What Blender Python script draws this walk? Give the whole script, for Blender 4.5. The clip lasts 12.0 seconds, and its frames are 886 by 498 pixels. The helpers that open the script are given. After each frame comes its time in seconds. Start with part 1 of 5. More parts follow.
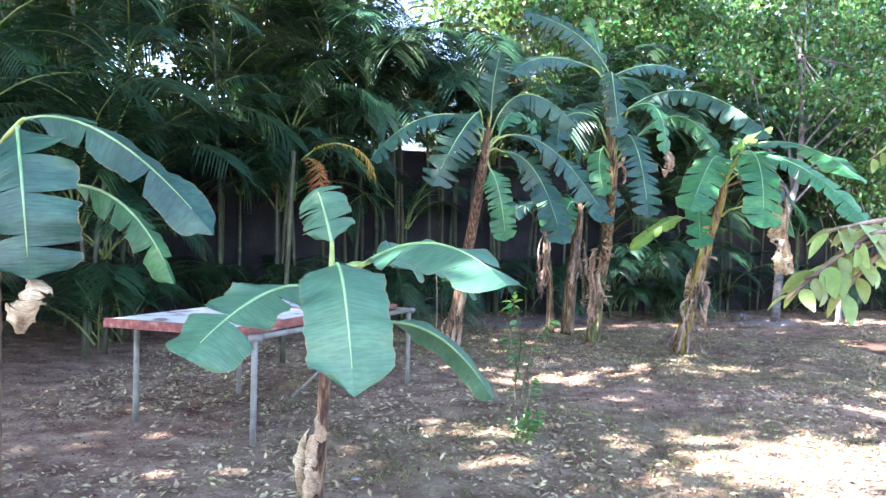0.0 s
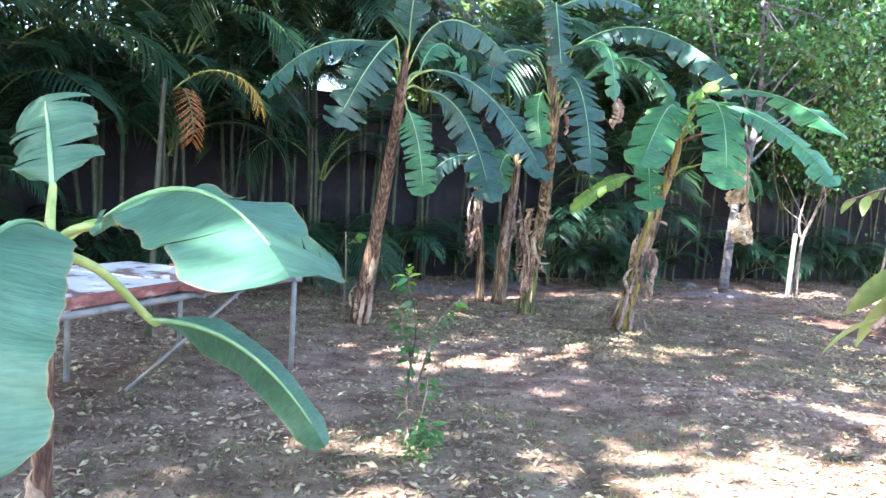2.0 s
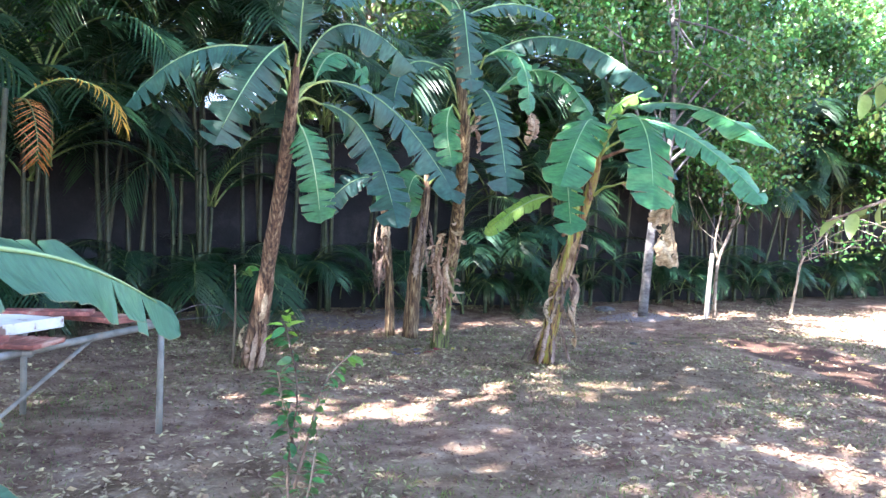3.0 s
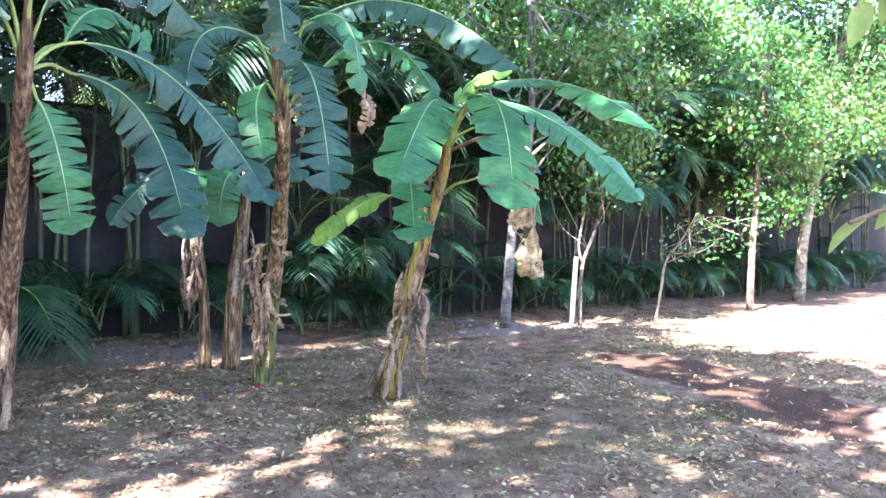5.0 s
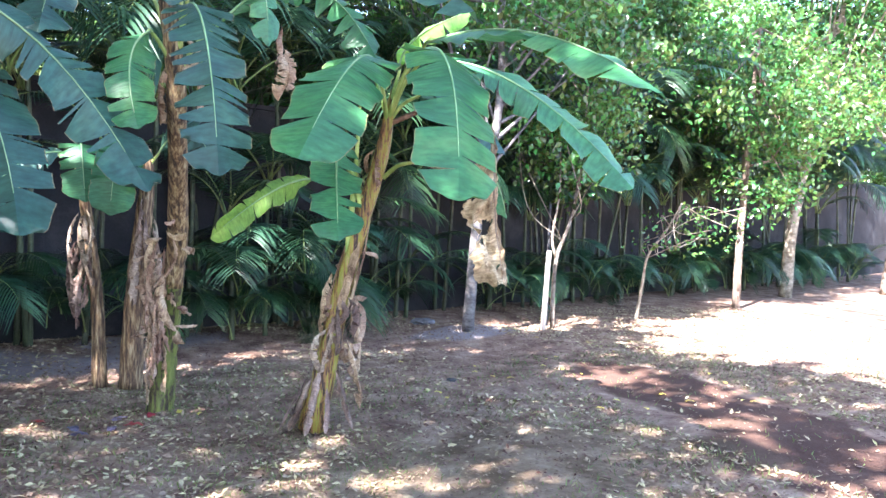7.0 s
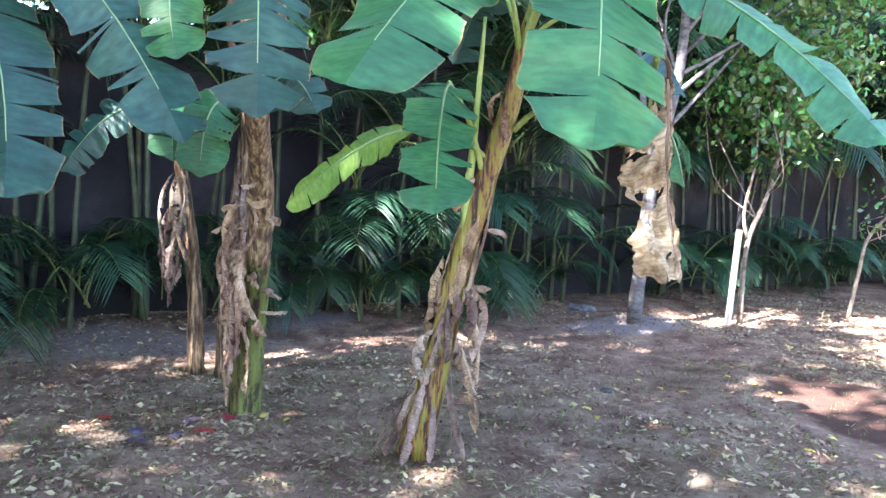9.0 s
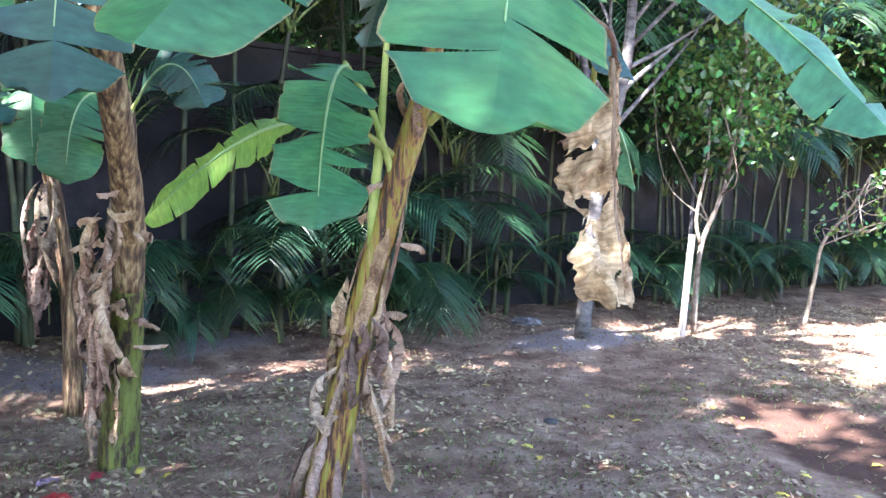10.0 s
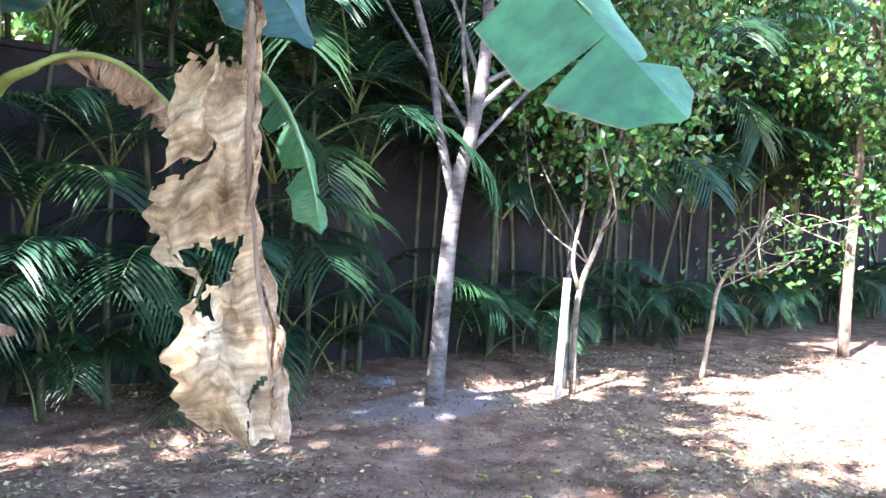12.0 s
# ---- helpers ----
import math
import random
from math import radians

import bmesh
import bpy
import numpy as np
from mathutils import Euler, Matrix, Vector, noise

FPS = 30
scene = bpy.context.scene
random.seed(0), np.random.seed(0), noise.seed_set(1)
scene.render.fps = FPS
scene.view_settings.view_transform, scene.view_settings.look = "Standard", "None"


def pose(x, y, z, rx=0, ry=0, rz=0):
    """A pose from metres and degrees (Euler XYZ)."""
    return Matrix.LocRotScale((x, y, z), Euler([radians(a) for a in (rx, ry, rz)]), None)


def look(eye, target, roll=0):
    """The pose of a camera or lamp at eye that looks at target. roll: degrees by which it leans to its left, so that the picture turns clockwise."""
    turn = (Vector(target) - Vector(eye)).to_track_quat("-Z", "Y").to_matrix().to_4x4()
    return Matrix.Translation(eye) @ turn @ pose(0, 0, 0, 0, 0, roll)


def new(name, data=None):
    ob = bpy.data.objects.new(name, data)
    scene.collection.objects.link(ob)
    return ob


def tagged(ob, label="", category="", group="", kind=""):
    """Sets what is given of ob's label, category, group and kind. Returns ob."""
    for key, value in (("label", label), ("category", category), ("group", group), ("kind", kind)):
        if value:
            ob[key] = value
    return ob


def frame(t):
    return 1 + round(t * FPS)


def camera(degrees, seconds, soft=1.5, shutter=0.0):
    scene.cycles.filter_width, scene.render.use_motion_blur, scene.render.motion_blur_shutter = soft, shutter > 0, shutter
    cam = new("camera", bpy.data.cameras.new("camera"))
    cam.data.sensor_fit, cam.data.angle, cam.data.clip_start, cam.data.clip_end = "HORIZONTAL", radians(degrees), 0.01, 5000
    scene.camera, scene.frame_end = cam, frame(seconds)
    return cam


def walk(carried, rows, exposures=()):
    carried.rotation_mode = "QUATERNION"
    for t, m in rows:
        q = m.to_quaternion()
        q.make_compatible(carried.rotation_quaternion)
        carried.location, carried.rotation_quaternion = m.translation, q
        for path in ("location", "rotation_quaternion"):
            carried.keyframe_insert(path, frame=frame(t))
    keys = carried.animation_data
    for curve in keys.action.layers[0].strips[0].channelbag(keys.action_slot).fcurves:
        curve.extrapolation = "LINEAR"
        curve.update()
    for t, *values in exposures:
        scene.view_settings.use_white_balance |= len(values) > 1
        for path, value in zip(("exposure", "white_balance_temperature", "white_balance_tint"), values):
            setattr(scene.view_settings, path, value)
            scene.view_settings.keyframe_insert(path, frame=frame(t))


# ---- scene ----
cam = camera(58.5, 12.0)
PATH = [
    (0, (-0.249, -0.64, 1.4), (-0.328, 1.358, 1.372), 1.4),
    (0.5, (-0.17, -0.318, 1.403), (-0.288, 1.678, 1.363), 2.3),
    (1, (-0.066, 0.065, 1.402), (-0.098, 2.063, 1.316), 3.1),
    (1.5, (0.049, 0.403, 1.399), (0.035, 2.4, 1.283), 3.6),
    (2, (0.088, 0.772, 1.39), (0.147, 2.767, 1.259), 3.0),
    (2.5, (0.134, 1.239, 1.373), (0.353, 3.223, 1.246), 1.7),
    (3, (0.225, 1.586, 1.403), (0.496, 3.567, 1.342), 2.0),
    (3.5, (0.267, 2.006, 1.402), (0.728, 3.952, 1.393), 2.2),
    (5.5, (1.014, 3.29, 1.454), (1.618, 5.196, 1.395), 0.9),
    (6, (1.166, 3.62, 1.478), (1.769, 5.526, 1.407), 1.1),
    (6.5, (1.3, 3.916, 1.507), (1.977, 5.797, 1.428), 1.2),
    (8.5, (1.916, 5.137, 1.458), (2.282, 7.099, 1.336), 2.4),
    (9, (2.036, 5.471, 1.479), (2.273, 7.45, 1.312), 2.3),
    (9.5, (2.16, 5.809, 1.498), (2.446, 7.78, 1.32), 1.6),
    (10, (2.332, 6.175, 1.489), (2.687, 8.138, 1.337), 1.7),
    (10.5, (2.568, 6.468, 1.499), (2.919, 8.433, 1.373), 2.2),
    (11, (2.797, 6.82, 1.515), (3.208, 8.775, 1.421), 1.7),
    (11.5, (3.143, 7.085, 1.504), (3.598, 9.031, 1.444), 1.7),
    (12, (3.458, 7.29, 1.534), (3.971, 9.222, 1.472), 1.8),
]
walk(cam, [(t, look(eye, target, roll)) for t, eye, target, roll in PATH], [(0, 3.55, 6000, 21)])

# ---- world, sun, exposure ----
SUN_DIR = Vector((0.55, 0.45, -0.75)).normalized()
world = bpy.data.worlds.new("sky")
scene.world = world
world.use_nodes = True
wn = world.node_tree.nodes
sky = wn.new("ShaderNodeTexSky")
sky.sky_type = "NISHITA"
sky.sun_disc = False
sky.sun_elevation = math.asin(-SUN_DIR.z)
sky.sun_rotation = math.atan2(-SUN_DIR.x, -SUN_DIR.y)
wn["Background"].inputs[1].default_value = 0.11
world.node_tree.links.new(sky.outputs[0], wn["Background"].inputs[0])
sun_data = bpy.data.lights.new("sun", "SUN")
sun_data.energy, sun_data.angle, sun_data.color = 5.0, radians(0.53), (1.0, 0.95, 0.87)
sun = new("sun", sun_data)
sun.matrix_world = look((0, 0, 30), Vector((0, 0, 30)) + SUN_DIR)

rng = np.random.default_rng(7)


# ---- materials ----
def material(name, stops, scale=6.0, stretch=(1, 1, 1), rough=0.6, bump=0.2, fine=60.0, vary=0.15, gloss=0.5, through_light=0.0, per="object", second=None):
    """Noise between colour stops, a finer grain, a bump, and a change of brightness from piece to piece."""
    m = bpy.data.materials.new(name)
    m.use_nodes = True
    nt = m.node_tree
    n, l = nt.nodes, nt.links
    p = n["Principled BSDF"]
    co = n.new("ShaderNodeTexCoord")
    mp = n.new("ShaderNodeMapping")
    mp.inputs["Scale"].default_value = stretch
    l.new(co.outputs["Object"], mp.inputs[0])
    a = n.new("ShaderNodeTexNoise")
    a.inputs["Scale"].default_value, a.inputs["Detail"].default_value, a.inputs["Roughness"].default_value = scale, 6, 0.65
    l.new(mp.outputs[0], a.inputs[0])
    r = n.new("ShaderNodeValToRGB")
    e = r.color_ramp.elements
    for i, (at, c) in enumerate(stops):
        el = e[i] if i < 2 else e.new(at)
        el.position, el.color = at, (*c, 1)
    wide = n.new("ShaderNodeMapRange")
    wide.inputs[1].default_value, wide.inputs[2].default_value = 0.28, 0.72
    l.new(a.outputs[0], wide.inputs[0])
    l.new(wide.outputs[0], r.inputs[0])
    g = n.new("ShaderNodeTexNoise")
    g.inputs["Scale"].default_value, g.inputs["Detail"].default_value = fine, 3
    l.new(mp.outputs[0], g.inputs[0])
    hs = n.new("ShaderNodeHueSaturation")
    l.new(r.outputs[0], hs.inputs["Color"])
    if per == "object":
        rnd = n.new("ShaderNodeObjectInfo").outputs["Random"]
    else:
        rnd = n.new("ShaderNodeNewGeometry").outputs["Random Per Island"]
    ad = n.new("ShaderNodeMath")
    ad.operation = "ADD"
    l.new(rnd, ad.inputs[0])
    l.new(g.outputs[0], ad.inputs[1])
    mr = n.new("ShaderNodeMapRange")
    mr.inputs[1].default_value, mr.inputs[2].default_value = 0.2, 1.7
    mr.inputs[3].default_value, mr.inputs[4].default_value = 1 - 2 * vary, 1 + 2 * vary
    l.new(ad.outputs[0], mr.inputs[0])
    l.new(mr.outputs[0], hs.inputs["Value"])
    hu = n.new("ShaderNodeMapRange")
    hu.inputs[3].default_value, hu.inputs[4].default_value = 0.5 - 0.12 * vary, 0.5 + 0.12 * vary
    l.new(rnd, hu.inputs[0])
    l.new(hu.outputs[0], hs.inputs["Hue"])
    colour = hs.outputs[0]
    if second:
        colour = second(n, l, co, colour)
    l.new(colour, p.inputs["Base Color"])
    p.inputs["Roughness"].default_value = rough
    p.inputs["Specular IOR Level"].default_value = gloss
    if bump:
        sm = n.new("ShaderNodeMath")
        sm.operation = "ADD"
        l.new(a.outputs[0], sm.inputs[0])
        l.new(g.outputs[0], sm.inputs[1])
        b = n.new("ShaderNodeBump")
        b.inputs["Strength"].default_value, b.inputs["Distance"].default_value = bump, 0.02
        l.new(sm.outputs[0], b.inputs["Height"])
        l.new(b.outputs[0], p.inputs["Normal"])
    if through_light:
        tr = n.new("ShaderNodeBsdfTranslucent")
        bright = n.new("ShaderNodeHueSaturation")
        bright.inputs["Hue"].default_value, bright.inputs["Value"].default_value = 0.485, 1.6
        l.new(colour, bright.inputs["Color"])
        l.new(bright.outputs[0], tr.inputs[0])
        mx = n.new("ShaderNodeMixShader")
        mx.inputs[0].default_value = through_light
        l.new(p.outputs[0], mx.inputs[1])
        l.new(tr.outputs[0], mx.inputs[2])
        l.new(mx.outputs[0], n["Material Output"].inputs[0])
    return m


def blade_veins(strength, edge=(0.30, 0.20, 0.08)):
    """Parallel side veins and a browned margin, along the blade's own coordinates."""
    def add(n, l, co, colour):
        mp = n.new("ShaderNodeMapping")
        mp.inputs["Scale"].default_value = (70, 2.2, 1)
        l.new(co.outputs["UV"], mp.inputs[0])
        t = n.new("ShaderNodeTexNoise")
        t.inputs["Scale"].default_value, t.inputs["Detail"].default_value = 1.0, 4
        l.new(mp.outputs[0], t.inputs[0])
        mr = n.new("ShaderNodeMapRange")
        mr.inputs[1].default_value, mr.inputs[2].default_value = 0.3, 0.7
        mr.inputs[3].default_value, mr.inputs[4].default_value = 1 - strength, 1 + strength
        l.new(t.outputs[0], mr.inputs[0])
        hs = n.new("ShaderNodeHueSaturation")
        l.new(mr.outputs[0], hs.inputs["Value"])
        l.new(colour, hs.inputs["Color"])
        sp = n.new("ShaderNodeSeparateXYZ")
        l.new(co.outputs["UV"], sp.inputs[0])
        ad = n.new("ShaderNodeMath")
        ad.operation = "MULTIPLY_ADD"
        ad.inputs[1].default_value = 0.11
        l.new(t.outputs[0], ad.inputs[0])
        l.new(sp.outputs[1], ad.inputs[2])
        ed = n.new("ShaderNodeMapRange")
        ed.inputs[1].default_value, ed.inputs[2].default_value = 1.02, 1.07
        l.new(ad.outputs[0], ed.inputs[0])
        mx = n.new("ShaderNodeMix")
        mx.data_type = "RGBA"
        mx.inputs["B"].default_value = (*edge, 1)
        l.new(ed.outputs[0], mx.inputs["Factor"])
        l.new(hs.outputs[0], mx.inputs["A"])
        b = n.new("ShaderNodeBump")
        b.inputs["Strength"].default_value, b.inputs["Distance"].default_value = 0.35, 0.012
        l.new(t.outputs[0], b.inputs["Height"])
        l.new(b.outputs[0], n["Principled BSDF"].inputs["Normal"])
        return mx.outputs["Result"]
    return add


def ground_zones(n, l, co, colour):
    """Dug red earth, ashy grey by the foot of the grey tree, and greener turf, each with its own ragged outline."""
    wob = n.new("ShaderNodeTexNoise")
    wob.inputs["Scale"].default_value, wob.inputs["Detail"].default_value = 1.3, 6
    l.new(co.outputs["Object"], wob.inputs[0])
    for (x, y, sx, sy, turn, edge, col, amount) in (
            (5.75, 9.6, 0.62, 1.9, 3, 0.2, (0.072, 0.041, 0.031), 0.92), (5.3, 8.1, 0.55, 0.8, 0, 0.25, (0.072, 0.041, 0.031), 0.85), (5.2, 13.6, 0.85, 0.4, 20, 0.5, (0.25, 0.245, 0.26), 0.7), (1.3, 13.3, 0.8, 0.4, 20, 0.5, (0.25, 0.25, 0.28), 0.6),
            (-0.2, 12.2, 1.6, 0.5, 10, 0.6, (0.24, 0.24, 0.26), 0.5),
            (0.4, 4.6, 2.2, 1.6, 0, 0.9, (0.075, 0.085, 0.035), 0.28), (3.4, 8.4, 1.6, 0.9, 25, 0.9, (0.075, 0.085, 0.035), 0.32)):
        mp = n.new("ShaderNodeMapping")
        mp.vector_type = "TEXTURE"
        mp.inputs["Location"].default_value, mp.inputs["Rotation"].default_value, mp.inputs["Scale"].default_value = (x, y, 0), (0, 0, radians(turn)), (sx, sy, 1)
        l.new(co.outputs["Object"], mp.inputs[0])
        le = n.new("ShaderNodeVectorMath")
        le.operation = "LENGTH"
        l.new(mp.outputs[0], le.inputs[0])
        ad = n.new("ShaderNodeMath")
        ad.operation = "MULTIPLY_ADD"
        ad.inputs[1].default_value = 1.6
        l.new(wob.outputs[0], ad.inputs[0])
        l.new(le.outputs["Value"], ad.inputs[2])
        mr = n.new("ShaderNodeMapRange")
        mr.interpolation_type = "SMOOTHSTEP"
        mr.inputs[1].default_value, mr.inputs[2].default_value = 1.8 + edge / 2, 1.8 - edge / 2
        mr.inputs[3].default_value, mr.inputs[4].default_value = 0, amount
        l.new(ad.outputs[0], mr.inputs[0])
        mx = n.new("ShaderNodeMix")
        mx.data_type = "RGBA"
        mx.inputs["B"].default_value = (*col, 1)
        l.new(mr.outputs[0], mx.inputs["Factor"])
        l.new(colour, mx.inputs["A"])
        colour = mx.outputs["Result"]
    return colour


SOIL = material("soil", [(0.15, (0.10, 0.056, 0.043)), (0.45, (0.18, 0.112, 0.088)), (0.7, (0.25, 0.172, 0.135)), (0.95, (0.33, 0.25, 0.195))], 3.2, rough=0.95, bump=0.8, fine=45, vary=0.28, gloss=0.1, second=ground_zones)
LITTER = material("dry_leaf", [(0.2, (0.10, 0.056, 0.04)), (0.55, (0.18, 0.12, 0.09)), (0.9, (0.29, 0.22, 0.16))], 1.7, rough=0.85, bump=0, vary=0.4, gloss=0.15, per="island")
STRAW = material("straw", [(0.3, (0.24, 0.185, 0.115)), (0.6, (0.37, 0.30, 0.195)), (0.8, (0.28, 0.25, 0.13))], 1.0, rough=0.8, bump=0, vary=0.3, gloss=0.2, per="island")
TURF = material("grass_blade", [(0.3, (0.07, 0.10, 0.03)), (0.7, (0.14, 0.19, 0.05))], 1.0, rough=0.6, bump=0, vary=0.3, through_light=0.3, per="island")
WALL = material("dark_render", [(0.15, (0.013, 0.0135, 0.0155)), (0.55, (0.024, 0.0245, 0.0275)), (0.9, (0.052, 0.052, 0.055))], 0.9, rough=0.9, bump=0.35, fine=35, vary=0.15, gloss=0.2)
BANANA = material("banana_leaf", [(0.3, (0.028, 0.125, 0.05)), (0.55, (0.042, 0.17, 0.06)), (0.8, (0.075, 0.22, 0.07))], 2.5, rough=0.4, bump=0, fine=25, vary=0.12, gloss=0.45, through_light=0.22, second=blade_veins(0.28))
BANANA_DARK = material("banana_leaf_blue", [(0.3, (0.018, 0.066, 0.052)), (0.6, (0.03, 0.095, 0.07)), (0.85, (0.05, 0.125, 0.082))], 2.5, rough=0.4, bump=0, fine=25, vary=0.15, gloss=0.45, through_light=0.14, second=blade_veins(0.3))
BANANA_PALE = material("banana_leaf_pale", [(0.2, (0.045, 0.125, 0.075)), (0.55, (0.062, 0.16, 0.093)), (0.9, (0.085, 0.20, 0.105))], 2.5, rough=0.38, bump=0, fine=25, vary=0.1, gloss=0.5, through_light=0.18, second=blade_veins(0.2))
BANANA_LIME = material("banana_leaf_young", [(0.3, (0.10, 0.25, 0.05)), (0.6, (0.16, 0.34, 0.06)), (0.85, (0.22, 0.38, 0.08))], 3, rough=0.4, bump=0, fine=25, vary=0.12, through_light=0.35, second=blade_veins(0.25))
MIDRIB = material("leaf_midrib", [(0.3, (0.17, 0.33, 0.14)), (0.7, (0.27, 0.43, 0.21))], 5, rough=0.45, bump=0.05, vary=0.1)
PETIOLE = material("petiole", [(0.3, (0.20, 0.30, 0.07)), (0.7, (0.36, 0.44, 0.14))], 6, rough=0.45, bump=0.05, vary=0.12)
DEAD = material("dead_banana_leaf", [(0.12, (0.09, 0.05, 0.032)), (0.45, (0.31, 0.215, 0.145)), (0.85, (0.52, 0.41, 0.30))], 7, stretch=(1, 1, 0.6), rough=0.8, bump=0.5, fine=50, vary=0.2, gloss=0.2, through_light=0.12, second=blade_veins(0.45, (0.12, 0.07, 0.045)))
DEAD_GREY = material("dead_sheath", [(0.2, (0.075, 0.05, 0.04)), (0.5, (0.22, 0.165, 0.13)), (0.8, (0.40, 0.32, 0.26))], 6, stretch=(1, 1, 0.4), rough=0.85, bump=0.5, fine=50, vary=0.2, gloss=0.2, through_light=0.08, second=blade_veins(0.45, (0.12, 0.07, 0.045)))
STEM_YELLOW = material("banana_stem", [(0.2, (0.018, 0.011, 0.008)), (0.36, (0.07, 0.035, 0.018)), (0.45, (0.24, 0.12, 0.05)), (0.54, (0.27, 0.21, 0.035)), (0.72, (0.22, 0.26, 0.04)), (0.9, (0.46, 0.30, 0.15))], 16, stretch=(2.2, 2.2, 0.22), rough=0.5, bump=0.5, fine=40, vary=0.12)
STEM_GREEN = material("banana_stem_green", [(0.2, (0.015, 0.01, 0.008)), (0.4, (0.05, 0.035, 0.015)), (0.5, (0.10, 0.13, 0.025)), (0.8, (0.15, 0.20, 0.04))], 14, stretch=(2.2, 2.2, 0.3), rough=0.5, bump=0.4, fine=40, vary=0.12)
STEM_BROWN = material("banana_stem_old", [(0.18, (0.02, 0.013, 0.009)), (0.42, (0.09, 0.05, 0.03)), (0.62, (0.21, 0.135, 0.07)), (0.85, (0.36, 0.28, 0.17))], 15, stretch=(2.8, 2.8, 0.35), rough=0.75, bump=0.6, fine=40, vary=0.15)
PALM = material("palm_leaflet", [(0.15, (0.010, 0.036, 0.018)), (0.55, (0.019, 0.058, 0.025)), (0.9, (0.036, 0.092, 0.032))], 1.5, rough=0.4, bump=0, vary=0.3, gloss=0.32, through_light=0.22)
PALM_YELLOW = material("palm_leaflet_dying", [(0.3, (0.35, 0.16, 0.02)), (0.7, (0.50, 0.27, 0.05))], 2, rough=0.5, bump=0, vary=0.2, through_light=0.3)
PALM_STEM = material("palm_cane", [(0.2, (0.022, 0.03, 0.014)), (0.6, (0.045, 0.058, 0.024)), (0.9, (0.09, 0.09, 0.05))], 5, stretch=(1, 1, 3), rough=0.6, bump=0.2, vary=0.25)
RACHIS = material("palm_rachis", [(0.3, (0.09, 0.14, 0.04)), (0.7, (0.2, 0.26, 0.08))], 5, rough=0.5, bump=0, vary=0.2)
LEAF = material("tree_leaf", [(0.15, (0.022, 0.07, 0.018)), (0.5, (0.062, 0.15, 0.035)), (0.9, (0.135, 0.25, 0.06))], 0.8, rough=0.25, bump=0, vary=0.4, gloss=0.9, through_light=0.32, per="island")
LEAF_FAR = material("far_leaf", [(0.15, (0.04, 0.09, 0.024)), (0.5, (0.08, 0.15, 0.038)), (0.9, (0.14, 0.22, 0.06))], 0.5, rough=0.4, bump=0, vary=0.28, through_light=0.32, per="island")
LEAF_CITRUS = material("citrus_leaf", [(0.2, (0.13, 0.20, 0.06)), (0.6, (0.20, 0.28, 0.09)), (0.9, (0.28, 0.35, 0.13))], 6, rough=0.35, bump=0.1, vary=0.2, through_light=0.3, per="island")
LEAF_SHRUB = material("shrub_leaf", [(0.3, (0.04, 0.12, 0.035)), (0.6, (0.07, 0.18, 0.05)), (0.85, (0.16, 0.30, 0.05))], 3, rough=0.35, bump=0, vary=0.35, through_light=0.3, per="island")
LEAF_YOUNG = material("shrub_young_leaf", [(0.3, (0.20, 0.42, 0.05)), (0.7, (0.30, 0.52, 0.08))], 3, rough=0.4, bump=0, vary=0.2, through_light=0.35, per="island")
BARK = material("bark_brown", [(0.3, (0.09, 0.065, 0.05)), (0.55, (0.19, 0.145, 0.11)), (0.8, (0.32, 0.26, 0.21))], 9, stretch=(1, 1, 0.35), rough=0.9, bump=0.6, fine=60, vary=0.15, gloss=0.2)
BARK_GREY = material("bark_grey", [(0.15, (0.055, 0.05, 0.05)), (0.45, (0.12, 0.114, 0.112)), (0.7, (0.17, 0.165, 0.16)), (0.95, (0.24, 0.235, 0.225))], 8, stretch=(1, 1, 2.2), rough=0.85, bump=0.45, fine=60, vary=0.15, gloss=0.2)
BARK_PALE = material("bark_pale", [(0.15, (0.08, 0.06, 0.045)), (0.5, (0.20, 0.17, 0.13)), (0.9, (0.34, 0.30, 0.25))], 7, stretch=(1, 1, 1.4), rough=0.85, bump=0.4, fine=60, vary=0.15, gloss=0.2)
STEEL = material("galvanised_tube", [(0.2, (0.12, 0.12, 0.11)), (0.6, (0.20, 0.205, 0.19)), (0.9, (0.23, 0.175, 0.12))], 7, rough=0.5, bump=0.1, vary=0.08)
PAINT_WHITE = material("chipped_white_paint", [(0.33, (0.22, 0.13, 0.10)), (0.42, (0.62, 0.60, 0.57)), (0.7, (0.74, 0.73, 0.71))], 5, rough=0.55, bump=0.15, vary=0.05)
PAINT_RED = material("worn_red_board", [(0.3, (0.13, 0.04, 0.035)), (0.6, (0.26, 0.08, 0.065)), (0.8, (0.36, 0.22, 0.18))], 8, stretch=(0.6, 2, 2), rough=0.7, bump=0.3, vary=0.12)
RUST_STONE = material("grey_stone", [(0.3, (0.15, 0.145, 0.145)), (0.7, (0.26, 0.255, 0.26))], 9, rough=0.9, bump=0.5, vary=0.15)
PLANK = material("weathered_wood", [(0.3, (0.17, 0.15, 0.125)), (0.7, (0.33, 0.30, 0.265))], 6, stretch=(3, 3, 0.4), rough=0.9, bump=0.3, vary=0.1)
DARKPOST = material("dark_post", [(0.3, (0.03, 0.03, 0.035)), (0.7, (0.07, 0.07, 0.075))], 8, rough=0.8, bump=0.2, vary=0.1)
BRACT_RED = material("fallen_bract", [(0.3, (0.20, 0.015, 0.02)), (0.7, (0.34, 0.03, 0.035))], 8, rough=0.5, bump=0.2, vary=0.2)
